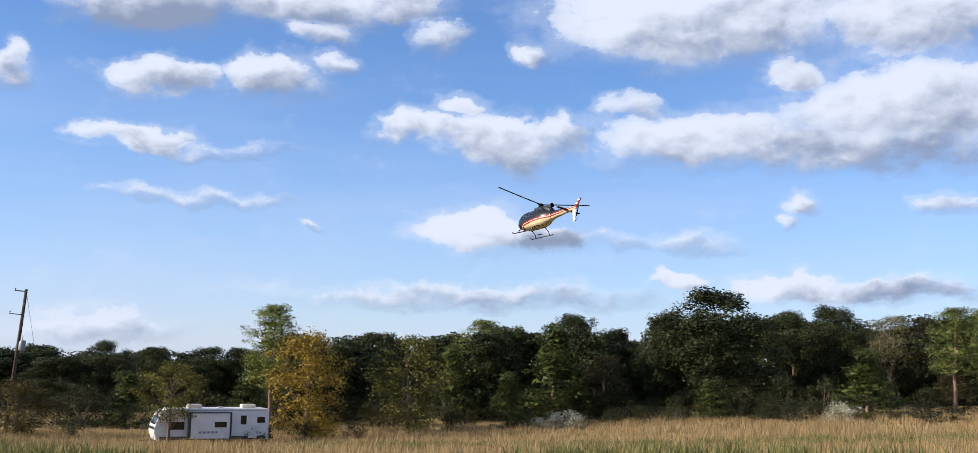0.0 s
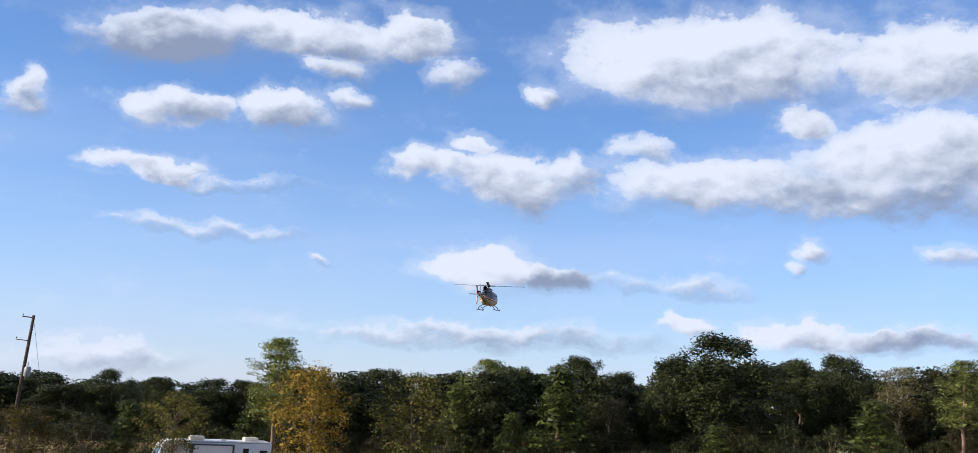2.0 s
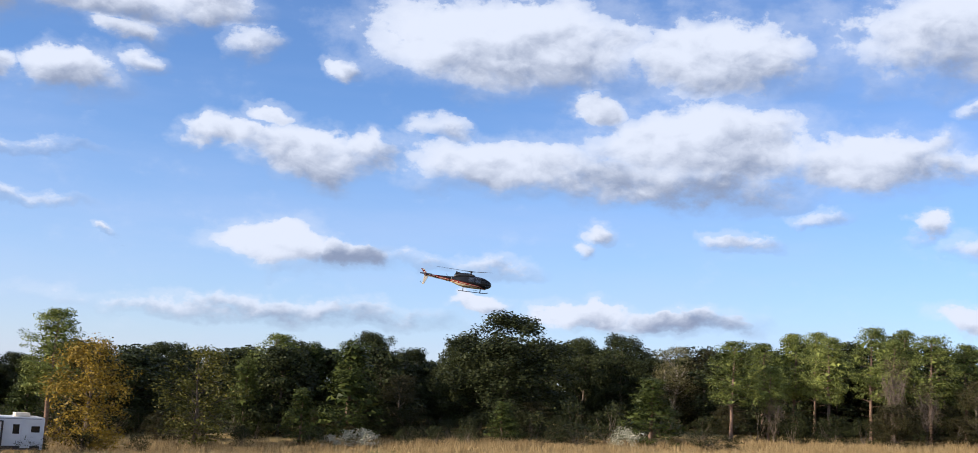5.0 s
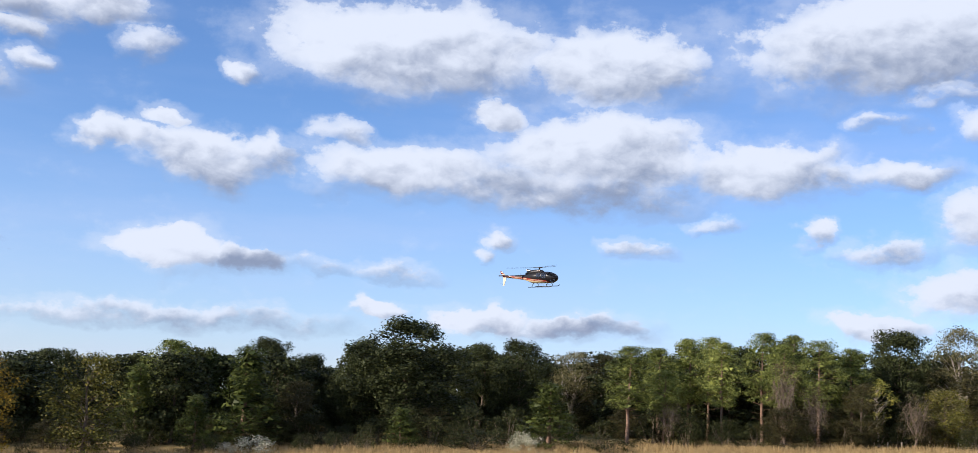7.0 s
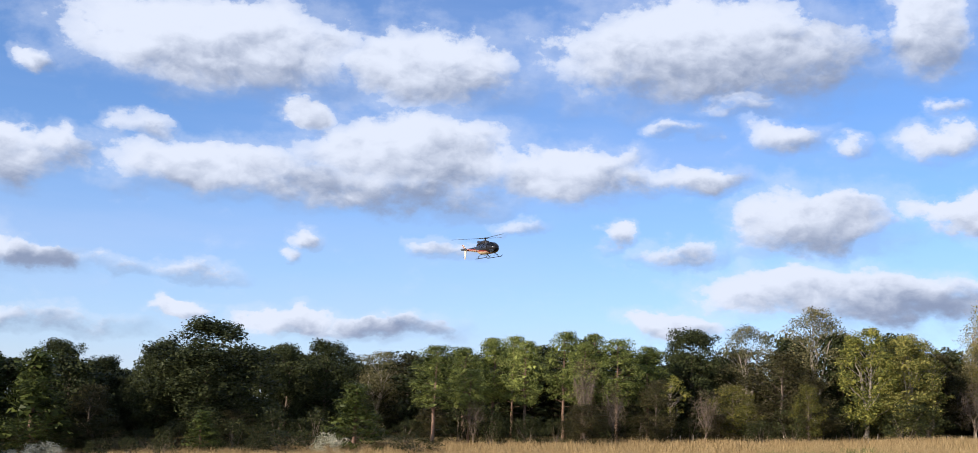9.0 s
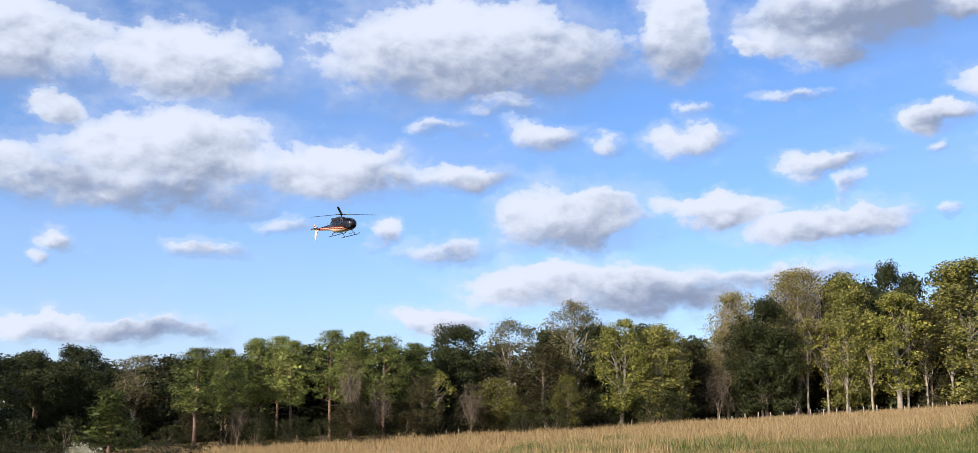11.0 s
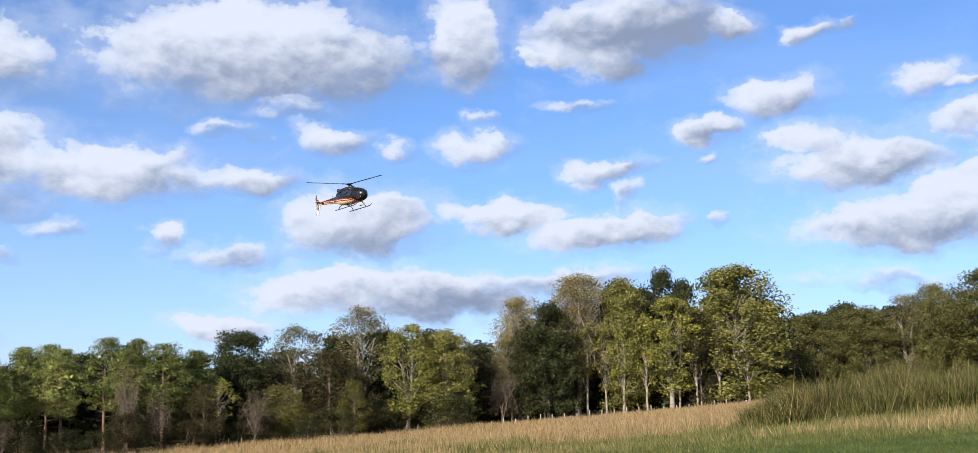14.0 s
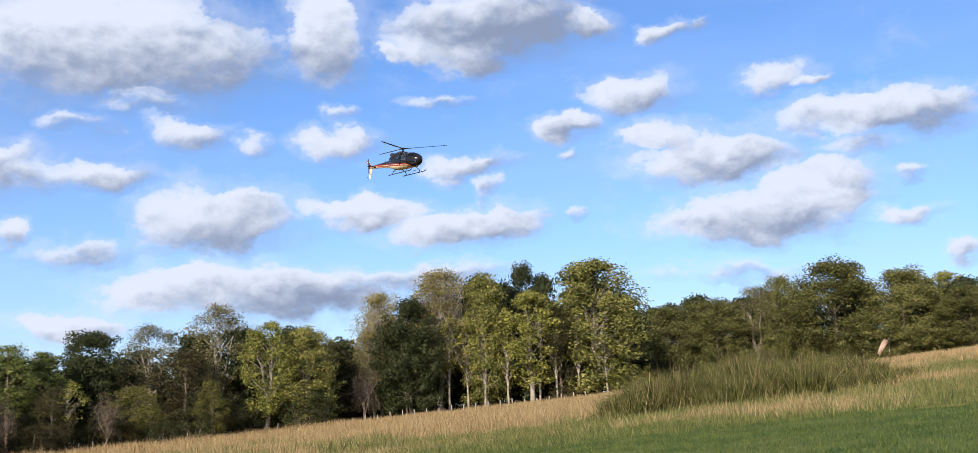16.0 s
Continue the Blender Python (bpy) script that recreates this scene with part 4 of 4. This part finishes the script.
SIDE_GLASS = material("grey tinted side glass", (0.10, 0.11, 0.13), 0.04, 0.7, second=(0.20, 0.22, 0.25), scale=1.5)
LENS = material("lamp glass", (0.7, 0.7, 0.68), 0.1, 0.2, second=(0.6, 0.6, 0.6), scale=9)
HULL = [(3.32, -1.82, -1.58, 0.10), (3.22, -2.02, -1.42, 0.34), (2.95, -2.28, -1.18, 0.58), (2.5, -2.44, -0.94, 0.76),
        (2.0, -2.50, -0.76, 0.87), (1.2, -2.53, -0.66, 0.93), (0.2, -2.53, -0.64, 0.93), (-0.8, -2.50, -0.70, 0.90),
        (-1.6, -2.36, -0.82, 0.76), (-2.3, -2.10, -0.94, 0.52), (-3.0, -1.90, -1.06, 0.36)]
BOOM = [(-2.9, -1.92, -1.05, 0.37), (-4.0, -1.76, -1.08, 0.30), (-5.2, -1.62, -1.10, 0.23), (-6.4, -1.48, -1.12, 0.17), (-7.15, -1.38, -1.12, 0.12)]


def section(rows, x):
    rows = sorted(rows)
    return [float(np.interp(x, [r[0] for r in rows], [r[i] for r in rows])) for i in (1, 2, 3)]


def skin_point(rows, x, w, grow=0.0):
    """A point of the hull at the station x and the angle w (0: left side, 90: top), grown outward."""
    lo, hi, half = section(rows, x)
    c, s = math.cos(w), math.sin(w)
    y = math.copysign(abs(c) ** 0.8, c) * (half + grow)
    z = (lo + hi) / 2 + math.copysign(abs(s) ** 0.8, s) * ((hi - lo) / 2 + grow)
    return Vector((x, y, z))


def hull(rows, sides=28, steps=3):
    bm = bmesh.new()
    xs = []
    for a, b in zip(rows, rows[1:]):
        xs += [a[0] + (b[0] - a[0]) * i / steps for i in range(steps)]
    xs.append(rows[-1][0])
    rings = [[bm.verts.new(skin_point(rows, x, k * math.tau / sides)) for k in range(sides)] for x in xs]
    for a, b in zip(rings, rings[1:]):
        for k in range(sides):
            bm.faces.new((a[k], a[(k + 1) % sides], b[(k + 1) % sides], b[k]))
    bm.faces.new(rings[0])
    bm.faces.new(rings[-1])
    return bm


def pane(rows, x0, x1, w0, w1, grow=0.012, n=8):
    """A glazed patch that follows the hull and stands a little proud of it."""
    bm = bmesh.new()
    g = [[bm.verts.new(skin_point(rows, x0 + (x1 - x0) * i / n, radians(w0 + (w1 - w0) * j / n), grow)) for j in range(n + 1)] for i in range(n + 1)]
    for i in range(n):
        for j in range(n):
            bm.faces.new((g[i][j], g[i + 1][j], g[i + 1][j + 1], g[i][j + 1]))
    bmesh.ops.solidify(bm, geom=bm.faces[:], thickness=0.012)
    return bm


def plate(corners, thick, axis=1):
    """A flat fin from its outline, with a bevelled edge."""
    bm = bmesh.new()
    f = bm.faces.new([bm.verts.new(c) for c in corners])
    d = Vector((0, 0, 0))
    d[axis] = thick
    e = bmesh.ops.extrude_face_region(bm, geom=[f])
    bmesh.ops.translate(bm, verts=[v for v in e["geom"] if isinstance(v, bmesh.types.BMVert)], vec=d)
    bmesh.ops.translate(bm, verts=bm.verts[:], vec=-d / 2)
    bmesh.ops.bevel(bm, geom=bm.edges[:], offset=thick * 0.3, segments=2, affect="EDGES")
    return bm


def build_helicopter():
    heli = new("helicopter")
    tagged(heli, "black, maroon and cream light helicopter flying with skids", "helicopter")
    body = part("fuselage", hull(HULL), PAINT, heli, smooth=True)
    part("tail_boom", hull(BOOM, 18, 2), PAINT, heli, smooth=True)
    part("windshield", pane(HULL, 1.75, 3.08, 22, 84), GLASS, body, "dark tinted windshield", True)
    part("windshield", pane(HULL, 1.75, 3.08, 96, 158), GLASS, body, "dark tinted windshield", True)
    for s in (0, 1):
        for x0, x1, lo, hi in ((0.75, 1.62, 0, 52), (-0.25, 0.62, 2, 50), (2.35, 3.0, -45, -12)):
            a, b = (lo, hi) if s == 0 else (180 - hi, 180 - lo)
            part("side_window", pane(HULL, x0, x1, a, b), SIDE_GLASS, body, "dark tinted side window", True)
        bm = pane(HULL, 1.66, 1.70, *((-30, 55) if s == 0 else (125, 210)), grow=0.016, n=6)
        part("door_frame", bm, BLACK, body, "black door frame")
    # engine cowling, exhaust, intake
    cowl = hull([(0.75, -0.85, -0.60, 0.20), (0.45, -0.9, -0.40, 0.40), (-0.3, -0.95, -0.26, 0.50), (-1.2, -1.0, -0.30, 0.48), (-1.9, -1.1, -0.42, 0.42), (-2.6, -1.2, -0.74, 0.26)], 18, 2)
    c = part("engine_cowling", cowl, BLACK, heli, smooth=True)
    part("exhaust", tube(bmesh.new(), [(-1.45, 0.0, -0.55), (-2.0, 0.0, -0.44), (-2.35, 0.0, -0.36)], [0.20, 0.21, 0.23], 16, False), STEEL, c, "heat-stained steel exhaust", True)
    for y in (-0.42, 0.42):
        part("air_intake", box(bmesh.new(), (0.05, y, -0.52), (0.6, 0.10, 0.20), 0.03), STEEL, c, "grey mesh air intake")
    part("mast", tube(bmesh.new(), [(0, 0, -0.55), (0, 0, -0.28), (0, 0, -0.05)], [0.20, 0.11, 0.09], 14), BLACK, heli, smooth=True)
    # tail
    part("fin", plate([(-6.55, 0, -1.15), (-7.15, 0, -1.15), (-7.72, 0, -0.38), (-7.34, 0, -0.38)], 0.10), MAROON, heli, "maroon upper tail fin with cream bands")
    for k in (0.18, 0.50):
        x = -6.6 - 0.86 * k
        part("fin_band", plate([(x - 0.02, 0, -1.15 + k * 1.0), (x - 0.53 + k * 0.2, 0, -1.15 + k * 1.0), (x - 0.60 + k * 0.2, 0, -0.93 + k), (x - 0.12, 0, -0.93 + k)], 0.112), CREAM, heli, "cream band on the tail fin")
    part("lower_fin", plate([(-6.45, 0, -1.45), (-7.1, 0, -1.38), (-7.28, 0, -2.75), (-7.0, 0, -2.75)], 0.09), CREAM, heli, "cream lower tail fin")
    part("stabilizer", plate([(-5.35, -1.27, -1.36), (-5.85, -1.27, -1.36), (-5.85, 1.27, -1.36), (-5.35, 1.27, -1.36)], 0.07, 2), BLACK, heli, "dark horizontal stabilizer")
    part("tail_guard", tube(bmesh.new(), [(-7.1, 0, -2.72), (-7.4, 0, -2.60), (-7.65, 0, -2.35)], 0.022, 8), BLACK, heli, smooth=True)
    part("tail_gearbox", tube(bmesh.new(), [(-6.85, 0.05, -1.10), (-6.85, -0.22, -1.10)], [0.13, 0.09], 12), BLACK, heli, smooth=True)
    # skids
    for y in (-1.08, 1.08):
        part("skid", tube(bmesh.new(), [(2.95, y, -2.86), (2.72, y, -3.0), (2.35, y, -3.06), (0.5, y, -3.06), (-1.7, y, -3.06)], [0.035, 0.045, 0.05, 0.05, 0.05], 10), BLACK, heli, smooth=True)
        part("boarding_step", box(bmesh.new(), (0.9, y * 0.93, -2.74), (0.9, 0.14, 0.04), 0.012), BLACK, heli)
    for x in (1.7, -0.95):
        pts = [(x, -1.08, -3.06), (x, -0.95, -2.75), (x, -0.55, -2.46), (x, 0, -2.42), (x, 0.55, -2.46), (x, 0.95, -2.75), (x, 1.08, -3.06)]
        part("cross_tube", tube(bmesh.new(), pts, 0.045, 10), BLACK, heli, smooth=True)
    part("landing_light", tube(bmesh.new(), [(2.3, 0.18, -2.40), (2.36, 0.18, -2.55)], [0.10, 0.11], 14), LENS, heli, "round landing light")
    part("antenna", tube(bmesh.new(), [(-3.6, 0, -1.05), (-3.8, 0, -0.72)], [0.03, 0.012], 6), BLACK, heli)
    # main rotor: hub and three blades
    rotor = part("main_rotor", tube(bmesh.new(), [(0, 0, -0.10), (0, 0, -0.02), (0, 0, 0.08), (0, 0, 0.14)], [0.16, 0.34, 0.30, 0.10], 18), BLACK, heli, smooth=True)
    for k in range(3):
        bm = bmesh.new()
        spans = [(0.20, 0.10, 0.06), (0.85, 0.10, 0.06), (1.15, 0.175, 0.03), (5.25, 0.175, 0.02), (5.345, 0.12, 0.015)]
        rings = []
        for r, half, th in spans:
            z = 0.02 + r * 0.032
            ring = [(r, half, z), (r, half * 0.3, z + th), (r, -half, z), (r, half * 0.3, z - th)]
            rings.append([bm.verts.new(p) for p in ring])
        for a, b in zip(rings, rings[1:]):
            for i in range(4):
                bm.faces.new((a[i], a[(i + 1) % 4], b[(i + 1) % 4], b[i]))
        bm.faces.new(rings[0])
        bm.faces.new(rings[-1])
        bmesh.ops.rotate(bm, verts=bm.verts[:], cent=(0, 0, 0), matrix=Matrix.Rotation(k * math.tau / 3, 3, "Z"))
        part("rotor_blade", bm, BLADE, rotor)
    # tail rotor: two blades about the sideways axis
    tail = part("tail_rotor", tube(bmesh.new(), [(0, 0.05, 0), (0, -0.08, 0)], [0.09, 0.07], 12), BLACK, heli, smooth=True)
    tail.matrix_basis = pose(-6.85, -0.28, -1.10)
    for s in (1, -1):
        bm = box(bmesh.new(), (0, -0.02, s * 0.52), (0.18, 0.022, 0.86), 0.006)
        part("tail_blade", bm, BLADE, tail)
    return heli, rotor, tail


helicopter, main_rotor, tail_rotor = build_helicopter()


# ---- travel trailer among the trees ----
def build_trailer():
    van = new("travel_trailer")
    head = radians(207)
    fx, fy = math.sin(radians(-16.25)) * 98.5, math.cos(radians(-16.25)) * 98.5
    L = 9.6
    cx, cy = fx - math.cos(head) * L / 2, fy - math.sin(head) * L / 2
    van.matrix_world = pose(cx, cy, ground_at(cx, cy) + 0.02, 0, 0, 207)
    tagged(van, "white travel trailer with black trim parked under trees", "travel trailer")
    shell = material("white trailer panel", (0.62, 0.62, 0.62), 0.4, second=(0.72, 0.72, 0.71), scale=1.2, bump=0.002, bump_scale=3)
    trim = material("black trailer trim", (0.02, 0.02, 0.022), 0.4, second=(0.035, 0.035, 0.037), scale=4)
    grey = material("grey trailer graphics", (0.25, 0.26, 0.28), 0.4, second=(0.2, 0.2, 0.22), scale=4)
    prof = [(-4.8, 0.55), (-4.8, 3.05), (-4.7, 3.15), (3.7, 3.15), (4.25, 2.95), (4.75, 1.7), (4.8, 1.2), (4.55, 0.55)]
    bm = bmesh.new()
    f = bm.faces.new([bm.verts.new((x, -1.22, z)) for x, z in prof])
    e = bmesh.ops.extrude_face_region(bm, geom=[f])
    bmesh.ops.translate(bm, verts=[v for v in e["geom"] if isinstance(v, bmesh.types.BMVert)], vec=(0, 2.44, 0))
    bmesh.ops.bevel(bm, geom=bm.edges[:], offset=0.04, segments=2, affect="EDGES")
    body = part("body", bm, shell, van)
    part("front_window", box(bmesh.new(), (4.56, 0, 2.2), (0.05, 1.9, 0.75), 0.02, Matrix.Rotation(radians(-21.8), 4, "Y")), GLASS, body, "dark front window")
    part("front_mask", box(bmesh.new(), (4.73, 0, 1.55), (0.10, 2.3, 0.24), 0.02), trim, body, "black band across the front cap")
    so = part("slide_out", box(bmesh.new(), (0.3, 1.45, 1.75), (3.3, 0.5, 2.1), 0.03), shell, van)
    for x in (-1.4, 2.0):
        part("slide_trim", box(bmesh.new(), (x, 1.46, 1.75), (0.16, 0.56, 2.2), 0.02), trim, so, "black slide-out trim")
    part("slide_trim", box(bmesh.new(), (0.3, 1.46, 2.84), (3.5, 0.56, 0.09), 0.02), trim, so, "black slide-out trim")
    part("window", box(bmesh.new(), (-0.55, 1.705, 1.85), (1.0, 0.03, 0.45), 0.012), GLASS, so, "dark slide-out window")
    for i in range(5):
        part("lettering_bar", box(bmesh.new(), (1.15 - i * 0.34, 1.705, 1.22), (0.24, 0.02, 0.17), 0.004), grey, so, "grey graphic bar")
    for x, w, h, z in ((3.0, 1.3, 0.65, 1.75), (-2.6, 0.5, 0.75, 2.2), (-4.1, 0.7, 0.5, 2.2)):
        part("window", box(bmesh.new(), (x, 1.225, z), (w, 0.03, h), 0.012), GLASS, body, "dark side window")
    part("door", box(bmesh.new(), (-3.4, 1.23, 1.65), (0.75, 0.04, 1.9), 0.012), shell, body)
    for z, h in ((0.72, 0.30), (3.02, 0.05)):
        part("side_band", box(bmesh.new(), (-0.1, 1.222, z), (8.9, 0.02, h), 0.004), trim if h > 0.1 else grey, body, "dark band along the side")
    for x in (1.4, -3.2):
        part("air_conditioner", box(bmesh.new(), (x, 0.1, 3.31), (1.2, 0.85, 0.32), 0.08), CREAM, van, "white rooftop air conditioner")
    part("roof_vent", box(bmesh.new(), (-0.8, 0.3, 3.2), (0.4, 0.4, 0.14), 0.03), CREAM, van)
    for x in (-0.6, -1.5):
        for y in (-1.05, 1.05):
            w = part("wheel", tube(bmesh.new(), [(x, y - 0.11, 0.33), (x, y + 0.11, 0.33)], 0.35, 20), trim, van)
            part("rim", tube(bmesh.new(), [(x, y - 0.115, 0.33), (x, y + 0.115, 0.33)], 0.19, 16), STEEL, w)
    part("hitch", tube(bmesh.new(), [(4.5, 0.5, 0.5), (5.7, 0, 0.48), (4.5, -0.5, 0.5)], 0.05, 8), trim, van)
    for x in (3.8, -4.3):
        for y in (-0.9, 0.9):
            part("jack", tube(bmesh.new(), [(x, y, -0.05), (x, y, 0.6)], 0.035, 8), trim, van)


build_trailer()


# ---- leaning utility pole with a transformer ----
def build_pole():
    pole = new("utility_pole")
    x, y = math.sin(radians(-22.75)) * 112, math.cos(radians(-22.75)) * 112
    top = 2.28
    h = 112 * math.tan(radians(top)) + EYE - ground_at(x, y)
    pole.matrix_world = pose(x, y, ground_at(x, y), 0, 4.5, 0)
    tagged(pole, "leaning wooden utility pole with a grey transformer", "utility pole")
    wood = material("weathered pole wood", (0.05, 0.04, 0.032), 0.9, second=(0.10, 0.08, 0.062), scale=3, bump=0.01, bump_scale=15)
    zinc = material("grey transformer paint", (0.30, 0.31, 0.33), 0.5, second=(0.24, 0.25, 0.27), scale=4)
    part("shaft", tube(bmesh.new(), [(0, 0, -0.6), (0, 0, h * 0.5), (0, 0, h)], [0.19, 0.165, 0.13], 12), wood, pole, smooth=True)
    part("cross_arm", box(bmesh.new(), (-0.45, -0.1, h - 0.22), (1.1, 0.09, 0.10), 0.01), wood, pole)
    part("cross_arm", box(bmesh.new(), (-0.65, -0.1, h - 2.35), (1.1, 0.08, 0.08), 0.01), wood, pole)
    for px, pz in ((-0.95, h - 0.15), (-1.15, h - 2.28)):
        part("insulator", tube(bmesh.new(), [(px, -0.1, pz), (px, -0.1, pz + 0.08), (px, -0.1, pz + 0.2)], [0.03, 0.07, 0.03], 8), zinc, pole, smooth=True)
    tank = part("transformer", tube(bmesh.new(), [(0.42, -0.1, h - 5.6), (0.42, -0.1, h - 5.55), (0.42, -0.1, h - 4.75), (0.42, -0.1, h - 4.65)], [0.24, 0.29, 0.29, 0.22], 16), zinc, pole, smooth=True)
    part("bushing", tube(bmesh.new(), [(0.36, -0.1, h - 4.7), (0.36, -0.1, h - 4.25)], [0.06, 0.03], 8), zinc, tank)
    part("bracket", box(bmesh.new(), (0.18, -0.1, h - 5.1), (0.2, 0.1, 0.5), 0.01), zinc, tank)
    part("guy_wire", tube(bmesh.new(), [(0.05, 0, h - 0.3), (1.6, 0.4, h * 0.55), (2.9, 0.8, h * 0.1)], 0.014, 5), BLACK, pole)


build_pole()


# ---- windsock ----
def build_windsock():
    x, y = math.sin(radians(74.2)) * 125, math.cos(radians(74.2)) * 125
    sock = new("windsock")
    sock.matrix_world = pose(x, y, ground_at(x, y), 0, 0, -74)
    tagged(sock, "limp faded orange windsock on a thin pole", "windsock")
    cloth = material("sun-bleached windsock cloth", (0.55, 0.36, 0.24), 0.9, second=(0.70, 0.56, 0.44), scale=2, bump=0.01, bump_scale=5)
    h = 2.45
    part("pole", tube(bmesh.new(), [(0, 0, -0.4), (0, 0, h)], [0.05, 0.035], 10), STEEL, sock, smooth=True)
    part("ring", tube(bmesh.new(), [(math.cos(a) * 0.24 - 0.22, math.sin(a) * 0.24, h - 0.05 + math.cos(a) * 0.1) for a in np.linspace(0, math.tau, 17)], 0.02, 6, False), STEEL, sock)
    part("swivel", tube(bmesh.new(), [(0.03, 0, h - 0.12), (0.03, 0, h + 0.1)], 0.06, 10), STEEL, sock)
    bm = tube(bmesh.new(), [(-0.22, 0, h - 0.08), (-0.45, 0.02, h - 0.45), (-0.80, -0.03, h - 1.0), (-1.08, 0.04, h - 1.55)], [0.25, 0.27, 0.24, 0.17], 14, False)
    bmesh.ops.solidify(bm, geom=bm.faces[:], thickness=0.01)
    part("sleeve", bm, cloth, sock, "faded orange cloth sleeve", True)


build_windsock()


# ---- wire fence along the foot of the wood ----
def build_fence():
    fence = new("fence")
    tagged(fence, "low wire fence with pale posts along the wood", "fence")
    post_wood = material("bleached post wood", (0.30, 0.26, 0.20), 0.9, second=(0.45, 0.40, 0.32), scale=3, bump=0.01, bump_scale=20)
    spots = []
    for k in range(44):
        a = 33 + 26.5 * k / 43
        d = 136 + 10 * k / 43
        x, y = math.sin(radians(a)) * d, math.cos(radians(a)) * d
        spots.append(Vector((x, y, ground_at(x, y))))
    post = tube(bmesh.new(), [(0, 0, -0.3), (0, 0, 0.9), (0, 0, 0.95)], [0.075, 0.065, 0.04], 8)
    first = part("post", post, post_wood, fence)
    first.matrix_basis = Matrix.Translation(spots[0])
    rnd = random.Random(3)
    for p in spots[1:]:
        o = new("post", first.data)
        o.parent = fence
        o.matrix_basis = Matrix.Translation(p) @ pose(0, 0, 0, rnd.uniform(-4, 4), rnd.uniform(-4, 4), 0) @ Matrix.Diagonal((1, 1, rnd.uniform(0.85, 1.15), 1))
    for z in (0.45, 0.85):
        part("wire", tube(bmesh.new(), [p + Vector((0, 0, z)) for p in spots], 0.006, 4), STEEL, fence)


build_fence()


# ---- everything that moves ----
FLIGHT = [
    (0.0, 5.2, 113.1, 14.7, 118.0, 2.2, 11.8),
    (0.5, 1.1, 120.5, 14.3, 108.6, 2.3, 19.1),
    (1.0, -0.8, 128.1, 13.8, 98.5, 0.5, 17.1),
    (1.5, -1.7, 137.0, 13.5, 86.4, -1.1, 7.1),
    (2.0, -1.0, 144.5, 13.1, 79.3, -2.1, -0.2),
    (2.5, 1.7, 148.7, 13.4, 67.6, -1.9, -0.7),
    (3.0, 5.0, 151.9, 14.3, 54.4, 0.4, 0.6),
    (3.5, 9.0, 155.8, 14.5, 35.6, 2.9, 3.9),
    (4.0, 14.3, 161.8, 14.8, 11.8, 5.3, 4.6),
    (6.5, 48.8, 173.6, 18.4, -27.9, -2.0, 8.0),
    (7.0, 55.0, 171.8, 19.7, -49.9, -1.0, 9.6),
    (7.5, 60.6, 169.2, 21.4, -62.1, -1.1, 9.8),
    (8.0, 65.5, 166.0, 22.7, -73.5, -0.6, 10.1),
    (8.5, 69.3, 162.3, 23.6, -79.8, -0.1, 10.1),
    (9.0, 72.8, 158.0, 24.6, -85.7, 0.3, 8.8),
    (9.5, 74.6, 154.0, 25.1, -87.7, 0.1, 6.3),
    (10.0, 76.4, 149.6, 25.8, -86.5, -0.6, 3.5),
    (12.5, 80.1, 119.8, 26.2, -88.1, -1.8, 1.9),
    (13.0, 83.1, 114.6, 26.4, -86.8, -1.9, 3.4),
    (13.5, 85.9, 109.5, 26.6, -90.7, -3.3, 3.2),
    (14.0, 89.4, 104.2, 27.2, -96.0, -2.0, 3.1),
    (14.5, 92.4, 99.5, 28.0, -98.7, -1.3, 3.8),
    (15.0, 96.2, 94.4, 28.7, -99.6, -0.9, 4.3),
    (15.5, 99.6, 90.1, 29.3, -101.2, 1.1, 4.2),
    (16.0, 103.6, 85.0, 30.2, -103.2, 1.4, 3.2),
]
# where the rotor stands at each half second that is known, in degrees; between them it turns at close to its true speed
PHASE = [95, 39, 83, 57, 69, 48, 95, 76, 18, 15, 90, 41, 116, 0, 1, 23, 25, 48, 78, 112, 12, 36, 38, 50, 55]
SPEED = -78.8


def rotor_angles():
    """The main rotor's angle at every frame: it passes the known angles and never runs far from its speed."""
    at, angle = [0], [float(PHASE[0])]
    for (t, *_), p in zip(FLIGHT[1:], PHASE[1:]):
        n = round(t * FPS)
        want = angle[-1] + SPEED * (n - at[-1])
        angle.append(p + 120 * round((want - p) / 120))
        at.append(n)
    return np.interp(np.arange(16 * FPS + 1), at, angle)


def motions():
    walk(helicopter, [(t, pose(x, y, z + EYE, roll, pitch, yaw)) for t, x, y, z, yaw, pitch, roll in FLIGHT])
    n = 16 * FPS
    walk(main_rotor, [(i / FPS, pose(0, 0, 0, 0, 0, float(a))) for i, a in enumerate(rotor_angles())])
    walk(tail_rotor, [(i / FPS, pose(-6.85, -0.28, -1.10, 0, 57.0 * i, 0)) for i in range(n + 1)])


motions()
